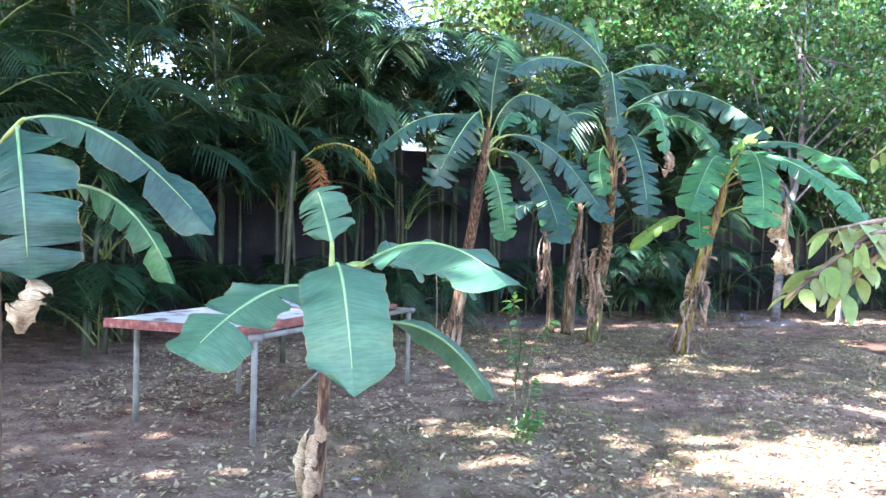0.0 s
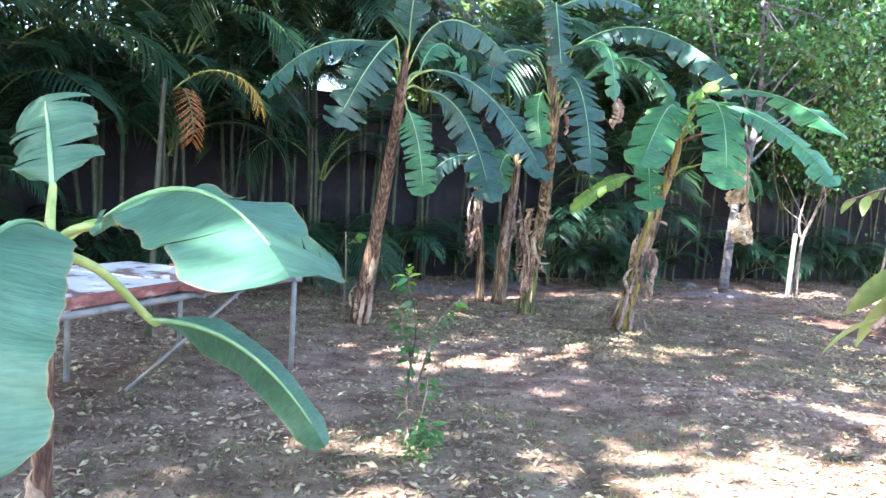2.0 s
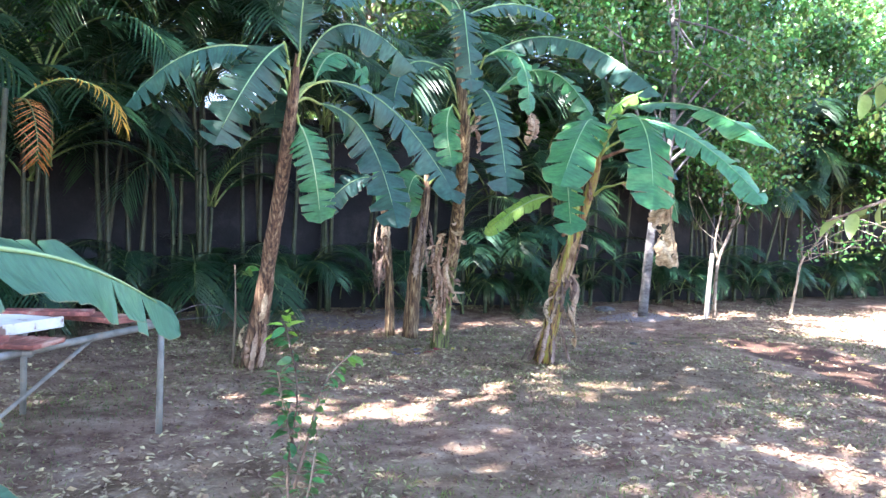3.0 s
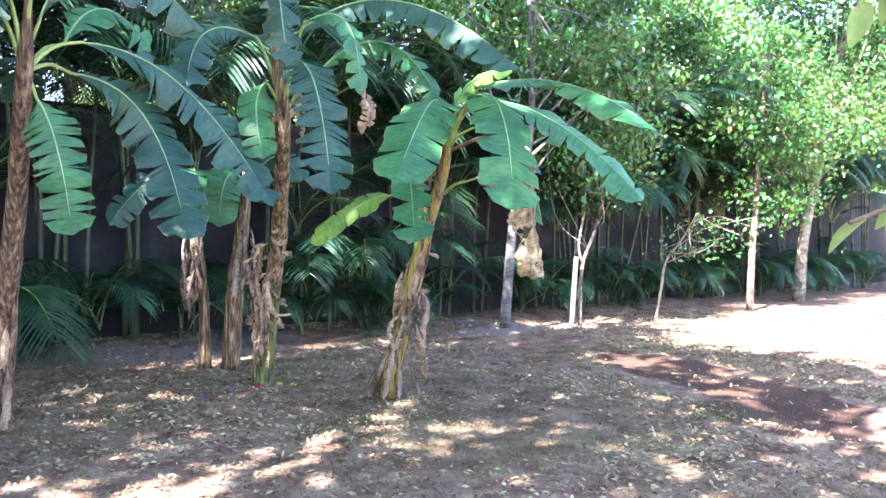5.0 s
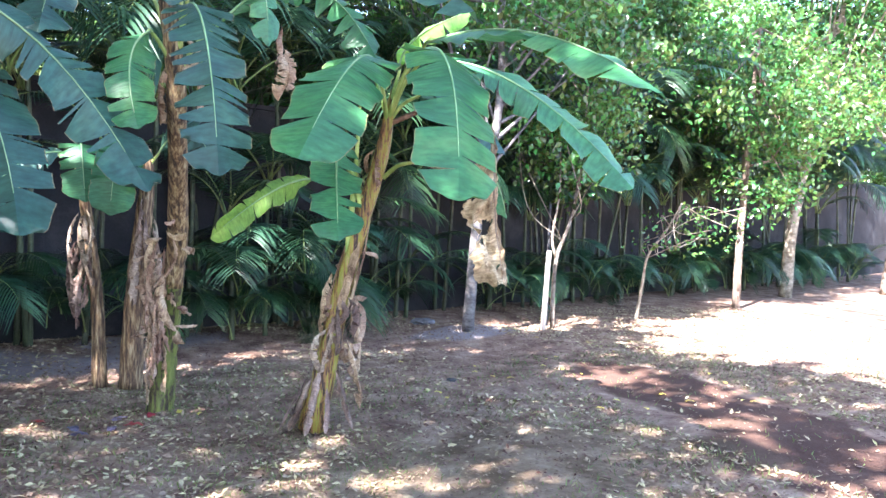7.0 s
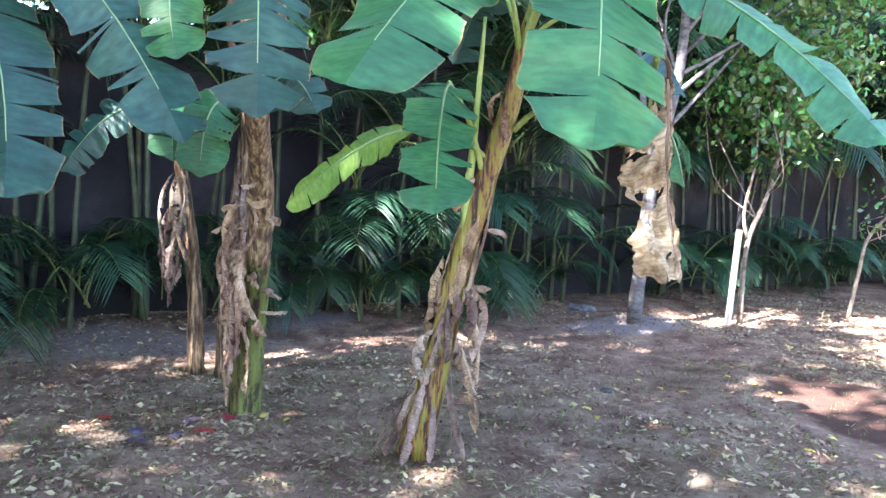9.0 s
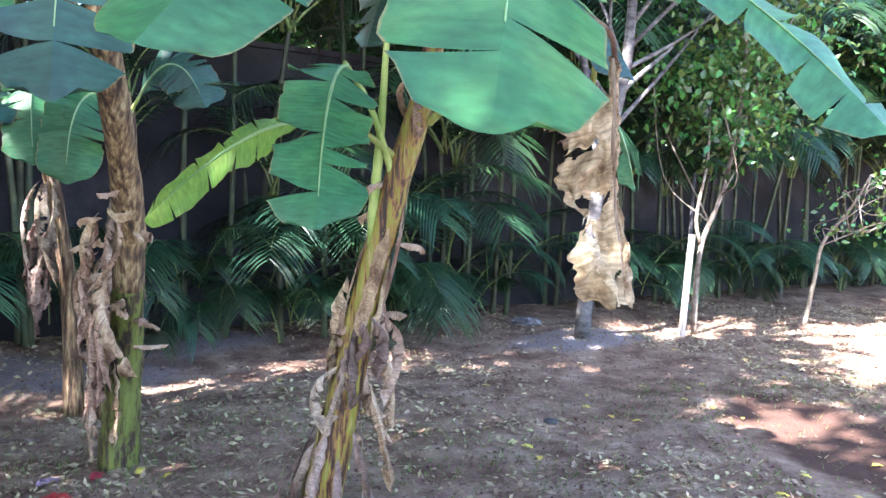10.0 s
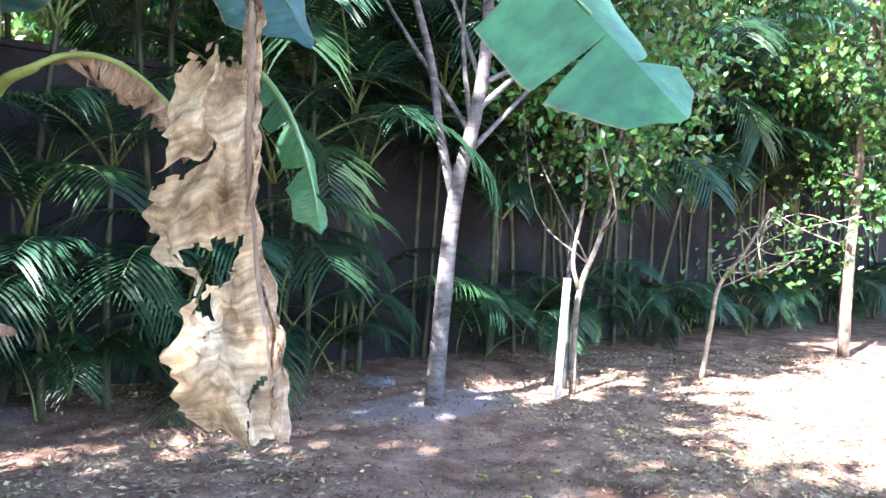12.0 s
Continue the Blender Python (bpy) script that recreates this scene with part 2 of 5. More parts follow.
BRACT_PURPLE = material("fallen_bract_purple", [(0.3, (0.07, 0.05, 0.09)), (0.7, (0.22, 0.18, 0.26))], 8, rough=0.5, bump=0.2, vary=0.2)
YELLOW_LEAF = material("fallen_yellow_leaf", [(0.3, (0.45, 0.36, 0.05)), (0.7, (0.60, 0.50, 0.10))], 8, rough=0.6, bump=0.1, vary=0.15)


# ---- mesh helpers ----
def mesh(name, verts, faces, mat, smooth=True):
    me = bpy.data.meshes.new(name)
    me.from_pydata(np.asarray(verts, float).tolist(), [], faces if isinstance(faces, list) else faces.tolist())
    me.materials.append(mat)
    if smooth:
        me.polygons.foreach_set("use_smooth", [True] * len(me.polygons))
    return me


def put(name, me, parent=None, m=None, label=""):
    ob = new(name, me)
    if parent:
        ob.parent = parent
    if m is not None:
        ob.matrix_basis = m
    return tagged(ob, label)


def thing(name, label, category, at=(0, 0, 0), group="", kind=""):
    ob = new(name)
    ob.empty_display_size = 0.1
    ob.location = at
    return tagged(ob, label, category, group, kind)


def smooth_path(points, n):
    """A smooth curve through a few points (Catmull-Rom), n samples."""
    p = np.asarray(points, float)
    if len(p) == 2:
        return p[0] + np.linspace(0, 1, n)[:, None] * (p[1] - p[0])
    q = np.vstack([2 * p[0] - p[1], p, 2 * p[-1] - p[-2]])
    out = []
    for u in np.linspace(0, len(p) - 1 - 1e-9, n):
        i = int(u)
        f = u - i
        a, b, c, d = q[i:i + 4]
        out.append(0.5 * (2 * b + (c - a) * f + (2 * a - 5 * b + 4 * c - d) * f * f + (3 * b - a - 3 * c + d) * f ** 3))
    return np.array(out)


def unit(v):
    v = np.asarray(v, float)
    return v / np.maximum(np.linalg.norm(v, axis=-1, keepdims=True), 1e-9)


def tube(points, radii, sides=8, n=12, rough=0.0, seed=0):
    """Verts and faces of a tapered tube along a smooth curve, closed at both ends."""
    c = smooth_path(points, n)
    r = np.interp(np.linspace(0, 1, n), np.linspace(0, 1, len(radii)), radii)
    t = unit(np.gradient(c, axis=0))
    ref = np.where(np.abs(t[:, 2:3]) > 0.9, [[1.0, 0, 0]], [[0, 0, 1.0]])
    if np.ptp(ref[:, 0]) > 0:
        ref[:] = (0.6, -0.8, 0.05)
    a = unit(np.cross(t, ref))
    b = np.cross(t, a)
    g = np.random.default_rng(seed)
    k = np.arange(sides) * 2 * np.pi / sides
    rr = r[:, None] * (1 + rough * g.normal(size=(n, sides)))
    v = c[:, None] + rr[..., None] * (np.cos(k)[None, :, None] * a[:, None] + np.sin(k)[None, :, None] * b[:, None])
    v = v.reshape(-1, 3)
    f = []
    for i in range(n - 1):
        for j in range(sides):
            j2 = (j + 1) % sides
            f.append((i * sides + j, i * sides + j2, (i + 1) * sides + j2, (i + 1) * sides + j))
    f.append(tuple(range(sides))[::-1])
    f.append(tuple((n - 1) * sides + j for j in range(sides)))
    return v, f


def join(*pieces):
    vs, fs, o = [], [], 0
    for v, f in pieces:
        vs.append(np.asarray(v))
        fs += [tuple(i + o for i in q) for q in f]
        o += len(v)
    return np.vstack(vs), fs


def box(cx, cy, cz, sx, sy, sz):
    v = np.array([(x, y, z) for x in (-1, 1) for y in (-1, 1) for z in (-1, 1)], float) * (sx / 2, sy / 2, sz / 2) + (cx, cy, cz)
    return v, [(0, 1, 3, 2), (4, 6, 7, 5), (0, 4, 5, 1), (2, 3, 7, 6), (0, 2, 6, 4), (1, 5, 7, 3)]


def bevelled(name, v, f, mat, width=0.004):
    bm = bmesh.new()
    vs = [bm.verts.new(p) for p in v]
    for q in f:
        bm.faces.new([vs[i] for i in q])
    bmesh.ops.recalc_face_normals(bm, faces=bm.faces)
    bmesh.ops.bevel(bm, geom=list(bm.edges), offset=width, segments=2, affect="EDGES", profile=0.5)
    me = bpy.data.meshes.new(name)
    bm.to_mesh(me)
    bm.free()
    me.materials.append(mat)
    return me


def leaf_cloud(centres, size, g, flat=0.0, droop=0.3, folded=True, ratio=0.58):
    """Small folded leaves, one at each centre, turned at random. Arrays of verts and faces."""
    n = len(centres)
    d = g.normal(size=(n, 3))
    d[:, 2] = d[:, 2] * (1 - flat) - droop
    d = unit(d)
    up = unit(g.normal(size=(n, 3)) * (0.8 - 0.6 * flat) + (0, 0, 0.7))
    s = unit(np.cross(d, up))
    up = np.cross(s, d)
    L = size * g.uniform(0.6, 1.4, n)[:, None]
    w = L * ratio * 0.5
    c = np.asarray(centres)
    if folded:
        v = np.stack([c, c + d * L * 0.45 + s * w + up * w * 0.35, c + d * L - up * L * 0.12, c + d * L * 0.45 - s * w + up * w * 0.35, c + d * L * 0.5], 1).reshape(-1, 3)
        base = np.arange(n)[:, None] * 5
        f = np.concatenate([base + (0, 1, 4), base + (1, 2, 4), base + (2, 3, 4), base + (3, 0, 4)])
    else:
        v = np.stack([c, c + d * L * 0.45 + s * w, c + d * L, c + d * L * 0.45 - s * w], 1).reshape(-1, 3)
        base = np.arange(n)[:, None] * 4
        f = base + (0, 1, 2, 3)
    return v, f


# ---- setting: ground and wall ----
def ground_height(x, y):
    x, y = np.asarray(x, float), np.asarray(y, float)
    near = np.exp(-((x - 2) ** 2 + (y - 8) ** 2) / 400)
    h = 0.018 * np.sin(1.7 * x + 0.4) * np.cos(1.3 * y) + 0.012 * np.sin(4.1 * x - 2.3 * y) + 0.006 * np.sin(11 * x + 7 * y)
    to_wall = (13.3 + 0.453 * x - y) / 1.098
    bank = 0.10 * np.exp(-((to_wall - 0.3) / 0.8) ** 2) + 0.09 * np.exp(-((x - 5.3) ** 2 + (y - 13.6) ** 2) / 0.5)
    return (h + bank) * near


def build_ground():
    near = np.linspace(-9, 20, 175)
    far = np.array([40, 80, 200, 600.0])
    xs = np.concatenate([-far[::-1], [-25, -15], near, [25, 30], far])
    ys = np.concatenate([-far[::-1], [-25, -15], np.linspace(-9, 24, 200), [27, 32], far])
    X, Y = np.meshgrid(xs, ys)
    v = np.stack([X, Y, ground_height(X, Y)], -1).reshape(-1, 3)
    w = len(xs)
    i = (np.arange(len(ys) - 1)[:, None] * w + np.arange(w - 1)[None]).reshape(-1, 1)
    ob = put("ground", mesh("ground", v, i + (0, 1, w + 1, w), SOIL))
    tagged(ob, "bare red-brown earth with dry grass and leaf litter", "ground", kind="structure")


build_ground()
WALL_ANGLE = math.atan(0.453)
wall_m = Matrix.Translation((0, 13.3, 0)) @ Matrix.Rotation(WALL_ANGLE, 4, "Z")


def build_wall():
    ob = put("wall_north", bevelled("wall_north", *box(5, 0.1, 1.35, 60, 0.2, 2.9), WALL, 0.01), m=wall_m)
    tagged(ob, "tall dark grey rendered garden wall with stains", "wall", kind="structure")
    v, f = box(5, 0.1, 2.83, 60, 0.26, 0.06)
    ob = put("wall_coping", bevelled("wall_coping", v, f, WALL, 0.01), m=wall_m)
    tagged(ob, "dark grey coping along the garden wall", "trim", kind="structure")


build_wall()


def wall_y(x):
    return 13.3 + 0.453 * x


# ---- banana plants ----
def blade(base, mid, tip, width, face, fold=0.35, tears=10, gap=0.35, crumple=0.0, seed=0, mat=None, name="leaf", cols=64, rows=6, curl=0.0):
    """A banana leaf blade: two halves of parallel-veined strips, torn between some of them, on an arched midrib."""
    g = np.random.default_rng(seed)
    b, m, t = (np.asarray(p, float) for p in (base, mid, tip))
    ctrl = 2 * m - 0.5 * (b + t)
    s = np.linspace(0, 1, 200)[:, None]
    C = (1 - s) ** 2 * b + 2 * s * (1 - s) * ctrl + s * s * t
    T = unit(np.gradient(C, axis=0))
    face = np.asarray(face, float)
    N = unit(face - (T @ face)[:, None] * T)
    S = np.cross(T, N)
    verts, faces, uvs = [], [], []

    def at(u, arr):
        k = np.clip(u, 0, 1) * 199
        i = np.minimum(k.astype(int), 198)
        fr = (k - i)[:, None]
        return arr[i] * (1 - fr) + arr[i + 1] * fr

    ph = g.uniform(0, 6.28, 6)
    for side in (-1, 1):
        cuts = np.sort(np.concatenate([[0.0], np.clip(np.linspace(0, 1, tears + 2)[1:-1] + g.normal(size=tears) * 0.35 / (tears + 1), 0.03, 0.96), [1.0]])) if tears else np.array([0, 1.0])
        for k in range(len(cuts) - 1):
            u0, u1 = cuts[k], cuts[k + 1]
            if u1 - u0 < 0.004:
                continue
            nc = max(2, int(round((u1 - u0) * cols)))
            deep = g.uniform(0.4, 1.2) * gap * 1.4
            sag = g.normal() * 0.13 * (1 if tears else 0)
            o = len(verts)
            for i in range(nc + 1):
                u = u0 + (u1 - u0) * i / nc
                prof = (min(1, (u + 0.01) / 0.26) ** 0.65) * (0.35 + 0.65 * min(1, (1 - u) / 0.09) ** 0.5) * (1 - 0.1 * u)
                e = abs(2 * i / nc - 1) ** 3 * (1 if i > nc / 2 else -1)
                for j in range(rows):
                    q = (j / (rows - 1))
                    vv = q ** 0.9
                    uu = u + 0.09 * q * (1 - u) - e * deep * q ** 1.5 * (u1 - u0) * 0.5
                    uu = np.array([min(max(uu, 0), 1)])
                    c, n_, s_ = at(uu, C)[0], at(uu, N)[0], at(uu, S)[0]
                    w = width * prof * vv
                    edge = 1 + (0.022 * math.sin(37 * u + ph[0]) + 0.018 * math.sin(83 * u + ph[3]) + 0.3 * sag) * q
                    ang = fold + sag * q + curl * q * q
                    p = c + s_ * side * w * edge * math.cos(ang) - n_ * w * math.sin(ang)
                    p = p + n_ * (0.09 * width * q * math.sin(16 * u + ph[1] + side) + 0.05 * width * q * math.sin(31 * u + ph[2]))
                    if crumple:
                        nv = noise.noise_vector(Vector(p) * (2.6 / width * 0.35) + Vector((seed * 3.1, 0, 0)))
                        nw = noise.noise_vector(Vector(p) * (2.6 / width * 1.1) + Vector((seed * 1.7, 5, 0)))
                        p = p + (np.array(nv) * 0.8 + np.array(nw) * 0.35) * crumple * width * (0.25 + q)
                    verts.append(p)
                    uvs.append((u + seed * 0.37 % 1, q))
            for i in range(nc):
                for j in range(rows - 1):
                    a = o + i * rows + j
                    q4 = (a, a + 1, a + rows + 1, a + rows)
                    faces.append(q4 if side > 0 else q4[::-1])
    me = mesh(name, verts, faces, mat)
    idx = np.empty(len(me.loops), np.int32)
    me.loops.foreach_get("vertex_index", idx)
    me.uv_layers.new(name="blade").data.foreach_set("uv", np.array(uvs, np.float32)[idx].ravel())
    return me, C, N


def banana_leaf(plant, base, mid, tip, width, face=(0, -0.5, 0.8), mat=BANANA, crown=None, tears=9, gap=0.35, fold=0.35, seed=0, label="", crumple=0.0, rib=0.008, curl=0.0, rib_mat=None):
    me, C, N = blade(base, mid, tip, width * 1.12, face, fold * 0.85, tears, gap, crumple, seed, mat, curl=curl)
    leaf = put("leaf", me, plant, label=label)
    pts = C[::20] + N[::20] * 0.003
    put("midrib", mesh("midrib", *tube(pts, [rib, rib * 0.8, rib * 0.25], 6, 14), rib_mat or MIDRIB), leaf)
    if crown is not None:
        c = np.asarray(crown, float)
        b = np.asarray(base, float)
        h = (c + b) / 2 + np.array((0, 0, 0.12 * np.linalg.norm(b - c)))
        put("petiole", mesh("petiole", *tube([c, h, b, C[8]], [rib * 2.1, rib * 1.6, rib * 1.3, rib], 8, 14), PETIOLE), plant)
    return leaf


def banana_stem(plant, points, radii, mat, seed=0):
    put("stem", mesh("stem", *tube(points, radii, 14, 34, 0.045, seed), mat), plant)


def dead_rags(plant, top, drop, count, spread, seed, mat=DEAD, width=0.05, facing=None):
    """Withered leaves and sheaths that hang down the stem in curled, twisted strips."""
    g = np.random.default_rng(seed)
    for k in range(count):
        a = g.uniform(0, 2 * np.pi) if facing is None else facing + g.normal() * 0.9
        out = np.array((math.cos(a), math.sin(a), 0))
        tan = np.array((-out[1], out[0], 0))
        b = np.asarray(top, float) + out * spread * 0.5 + (0, 0, g.uniform(-0.5, 0.05) * drop)
        L = drop * g.uniform(0.3, 0.62)
        m = b + out * spread * g.uniform(0.3, 1.3) + tan * g.normal() * spread * 0.3 + (0, 0, -L * 0.4)
        t = b + out * spread * g.uniform(0.1, 1.0) + tan * g.normal() * spread * 0.6 + (0, 0, -L)
        me, C, N = blade(b, m, t, width * g.uniform(0.55, 1.15), out + tan * g.normal() * 0.8 + (0, 0, 0.15), g.uniform(0.2, 1.0), 4, 0.5, 0.5, seed * 31 + k, mat, "dead_leaf", 34, 6, curl=g.uniform(0.4, 1.3))
        put("dead_leaf", me, plant, label="withered brown hanging leaf" if k == 0 else "")


def withered_leaf(plant, top, foot, aside, width, seed, label):
    """A whole dead leaf that hangs from its midrib: one crumpled half with a torn hole and a deep notch, a narrow strip beyond the rib, and a curled foot."""
    g = np.random.default_rng(seed)
    a, b = np.asarray(top, float), np.asarray(foot, float)
    aside = unit(aside)
    out = unit(np.cross(aside, a - b))
    nu, nv = 90, 26
    for side, reach in ((1, 1.0), (-1, 0.1)):
        V, UV, F = [], [], []
        for i in range(nu + 1):
            u = i / nu
            c = a + (b - a) * u + aside * 0.02 * math.sin(5 * u) - out * 0.015 * math.sin(7 * u)
            lobe = np.interp(u, [0, 0.06, 0.2, 0.32, 0.42, 0.5, 0.56, 0.62, 0.7, 0.82, 0.93, 1.0], [0.35, 0.5, 0.8, 0.72, 0.98, 1.0, 0.9, 0.72, 0.88, 1.0, 0.85, 0.45])
            if side < 0:
                lobe = np.interp(u, [0, 0.1, 0.6, 0.68, 0.78, 0.84, 1], [0.3, 0.4, 0.5, 1.6, 2.2, 0.9, 1.8])
            for j in range(nv + 1):
                q = j / nv
                w = width * reach * lobe * q * (1 + 0.05 * math.sin(60 * u) * q + 0.04 * math.sin(131 * u + 1) * q)
                p = c + aside * side * w - np.array((0, 0, 1.0)) * w * (0.28 if u < 0.75 else 0.05)
                fold = 0.055 * math.sin(9 * u + 5 * q) * q + 0.03 * math.sin(23 * u - 9 * q) * q + 0.05 * q * q
                n1 = np.array(noise.noise_vector(Vector((u * 6, q * 3, seed))))
                n2 = np.array(noise.noise_vector(Vector((u * 19, q * 8, seed + 4))))
                n3 = np.array(noise.noise_vector(Vector((u * 46, q * 18, seed + 9))))
                p = p + out * fold * (1 if side > 0 else 0.3) + (n1 * 0.035 + n2 * 0.016 + n3 * 0.006) * min(1, 3 * q)
                V.append(p)
                UV.append((u, q * 0.93))
        for i in range(nu):
            for j in range(nv):
                u, q = (i + 0.5) / nu, (j + 0.5) / nv
                rag = 0.05 * noise.noise(Vector((u * 30, q * 12, seed)))
                if side > 0:
                    hole = abs(u - 0.575 - 0.09 * (q - 0.5)) < 0.05 * min(1, 2.6 * (q - 0.12)) + rag * 0.6 and 0.14 < q < 0.72
                    slit = abs(u - 0.655 + 0.11 * (q - 0.7)) < 0.018 + rag * 0.3 and q > 0.62
                    tear = abs(u - 0.3 - 0.05 * q) < 0.02 + rag * 0.4 and q > 0.55
                    gap = u < 0.13 + rag and 0.12 < q
                    foot_cut = abs(u - 0.97 + 0.3 * (0.45 - q)) < 0.014 and u > 0.85
                    if hole or slit or tear or gap or foot_cut:
                        continue
                e = i * (nv + 1) + j
                F.append((e, e + 1, e + nv + 2, e + nv + 1) if side > 0 else (e, e + nv + 1, e + nv + 2, e + 1))
        me = mesh("leaf", V, F, DEAD)
        idx = np.empty(len(me.loops), np.int32)
        me.loops.foreach_get("vertex_index", idx)
        me.uv_layers.new(name="blade").data.foreach_set("uv", np.array(UV, np.float32)[idx].ravel())
        leaf = put("leaf", me, plant, label=label)
    pts = [a + (b - a) * u + aside * 0.02 * math.sin(5 * u) - out * (0.015 * math.sin(7 * u) - 0.004) for u in np.linspace(0, 0.9, 8)]
    put("midrib", mesh("midrib", *tube(pts, [0.011, 0.009, 0.004], 7, 24), DEAD_GREY), leaf)


def sheath_strips(plant, path, radius, count, seed, mat=DEAD_GREY):
    """Long dry sheath strips that stand off the stem at its foot."""
    g = np.random.default_rng(seed)
    p = np.asarray(path, float)
    for k in range(count):
        a = g.uniform(0, 2 * np.pi)
        out = np.array((math.cos(a), math.sin(a), 0))
        h = g.uniform(0.25, 0.6)
        top = p[0] + (p[1] - p[0]) * h + out * radius * 0.9
        foot = p[0] + out * radius * g.uniform(1.2, 2.6 if p[0][2] < 0.1 else 1.3)
        if p[0][2] < 0.1:
            foot[2] = 0.012
        mid_ = (top + foot) / 2 + out * 0.02
        me, C, N = blade(top, mid_, foot, g.uniform(0.014, 0.035), out, 0.3, 0, 0, 0.3, seed * 17 + k, mat, "dry_sheath", 16, 3)
        put("dry_sheath", me, plant)


def ragged_strips(plant, path, radius, count, seed):
    """Short torn ends of old sheaths that stick out sideways from the stem."""
    g = np.random.default_rng(seed)
    p = np.asarray(path, float)
    for k in range(count):
        a = g.uniform(0, 2 * np.pi)
        out = np.array((math.cos(a), math.sin(a), 0))
        b = p[0] + (p[1] - p[0]) * g.uniform(-0.4, 1.0) + out * radius * 0.7
        tan = np.array((-out[1], out[0], 0)) * (1 if g.uniform() > 0.5 else -1)
        L = g.uniform(0.09, 0.2)
        t = b + out * L * 0.6 + tan * L + (0, 0, g.uniform(-0.06, 0.02))
        m = (b + t) / 2 + out * 0.03 + (0, 0, g.uniform(-0.03, 0.03))
        me, C, N = blade(b, m, t, g.uniform(0.018, 0.042), (0, 0, 1) + out * 0.5, 0.4, 0, 0, 0.5, seed * 13 + k, DEAD, "torn_sheath", 10, 3, curl=0.7)
        put("torn_sheath", me, plant)


# young banana plant beside the path
b0 = thing("banana_plant", "young banana plant with broad blue-green leaves", "banana plant", (-0.92, 2.95, 0))
b0.location = (0, 0, 0)
c0 = (-0.88, 2.86, 1.2)
banana_stem(b0, [(-0.97, 3.02, 0), (-0.93, 2.95, 0.5), c0], [0.04, 0.03, 0.02], STEM_BROWN, 1)
banana_leaf(b0, (-0.84, 2.72, 1.27), (-0.72, 2.22, 1.21), (-0.64, 2.0, 0.86), 0.15, (0.1, -0.75, 0.6), BANANA_PALE, c0, 0, 0.1, 0.22, 11, "broad blue-green blade with wavy edges")
banana_leaf(b0, (-0.74, 2.82, 1.27), (-0.42, 2.52, 1.375), (-0.13, 2.12, 1.24), 0.17, (0.15, -0.35, 0.9), BANANA_PALE, c0, 3, 0.06, 0.42, 12)
banana_leaf(b0, (-0.76, 3.06, 1.27), (-0.5, 3.6, 1.3), (-0.25, 4.12, 1.08), 0.13, (0.5, -0.35, 0.75), BANANA_PALE, c0, 8, 0.15, 0.35, 18)
banana_leaf(b0, (-0.64, 2.95, 1.01), (-0.38, 2.97, 0.93), (-0.15, 2.97, 0.67), 0.07, (0.35, -0.75, 0.3), BANANA_PALE, c0, 0, 0, 0.9, 13)
banana_leaf(b0, (-0.97, 2.68, 1.18), (-1.1, 2.4, 1.14), (-1.24, 2.06, 0.96), 0.145, (-0.1, -0.75, 0.6), BANANA_PALE, c0, 2, 0.12, 0.2, 14)
banana_leaf(b0, (-0.89, 2.9, 1.36), (-0.94, 2.98, 1.5), (-1.0, 3.08, 1.62), 0.12, (0.1, -0.95, 0.1), BANANA_PALE, c0, 3, 0.2, 0.2, 15, curl=0.2)
me, _, _ = blade((-0.93, 2.92, 0.6), (-0.96, 2.85, 0.4), (-0.98, 2.86, 0.14), 0.06, (-0.2, -1, 0.1), 0.5, 2, 0.2, 0.6, 17, DEAD, "dead_leaf", 30, 5, curl=0.6)
put("dead_leaf", me, b0, label="tan withered leaf at the stem's foot")
dead_rags(b0, (-0.95, 2.97, 0.5), 0.6, 2, 0.07, 16, DEAD, 0.05, -1.8)

# banana plant at the edge of the garden, beyond the table corner
b00 = thing("banana_plant", "banana plant with long pale-backed arching leaves", "banana plant")
c00 = (-2.52, 2.95, 1.62)
banana_stem(b00, [(-2.62, 3.1, 0), (-2.58, 3.05, 0.8), c00], [0.09, 0.075, 0.045], STEM_BROWN, 2)
banana_leaf(b00, (-2.26, 2.75, 1.84), (-2.1, 2.52, 1.6), (-2.05, 2.5, 1.19), 0.19, (0.1, -0.8, 0.35), BANANA_DARK, c00, 4, 0.25, 0.15, 21)
banana_leaf(b00, (-2.3, 2.85, 1.88), (-1.86, 2.75, 1.81), (-1.36, 2.69, 1.39), 0.11, (0.3, -0.7, 0.7), BANANA_DARK, c00, 3, 0.15, 0.5, 22)
banana_leaf(b00, (-2.12, 2.9, 1.6), (-1.8, 2.82, 1.5), (-1.55, 2.75, 1.17), 0.09, (0.4, -0.6, 0.6), BANANA, c00, 4, 0.2, 0.85, 23)
me, _, _ = blade((-2.1, 2.6, 1.25), (-2.06, 2.5, 1.12), (-2.12, 2.52, 0.97), 0.075, (0.1, -1, 0.1), 0.4, 2, 0.3, 0.8, 24, DEAD, "dead_leaf", 30, 5, curl=0.6)
put("dead_leaf", me, b00, label="shrivelled tan hanging leaf")

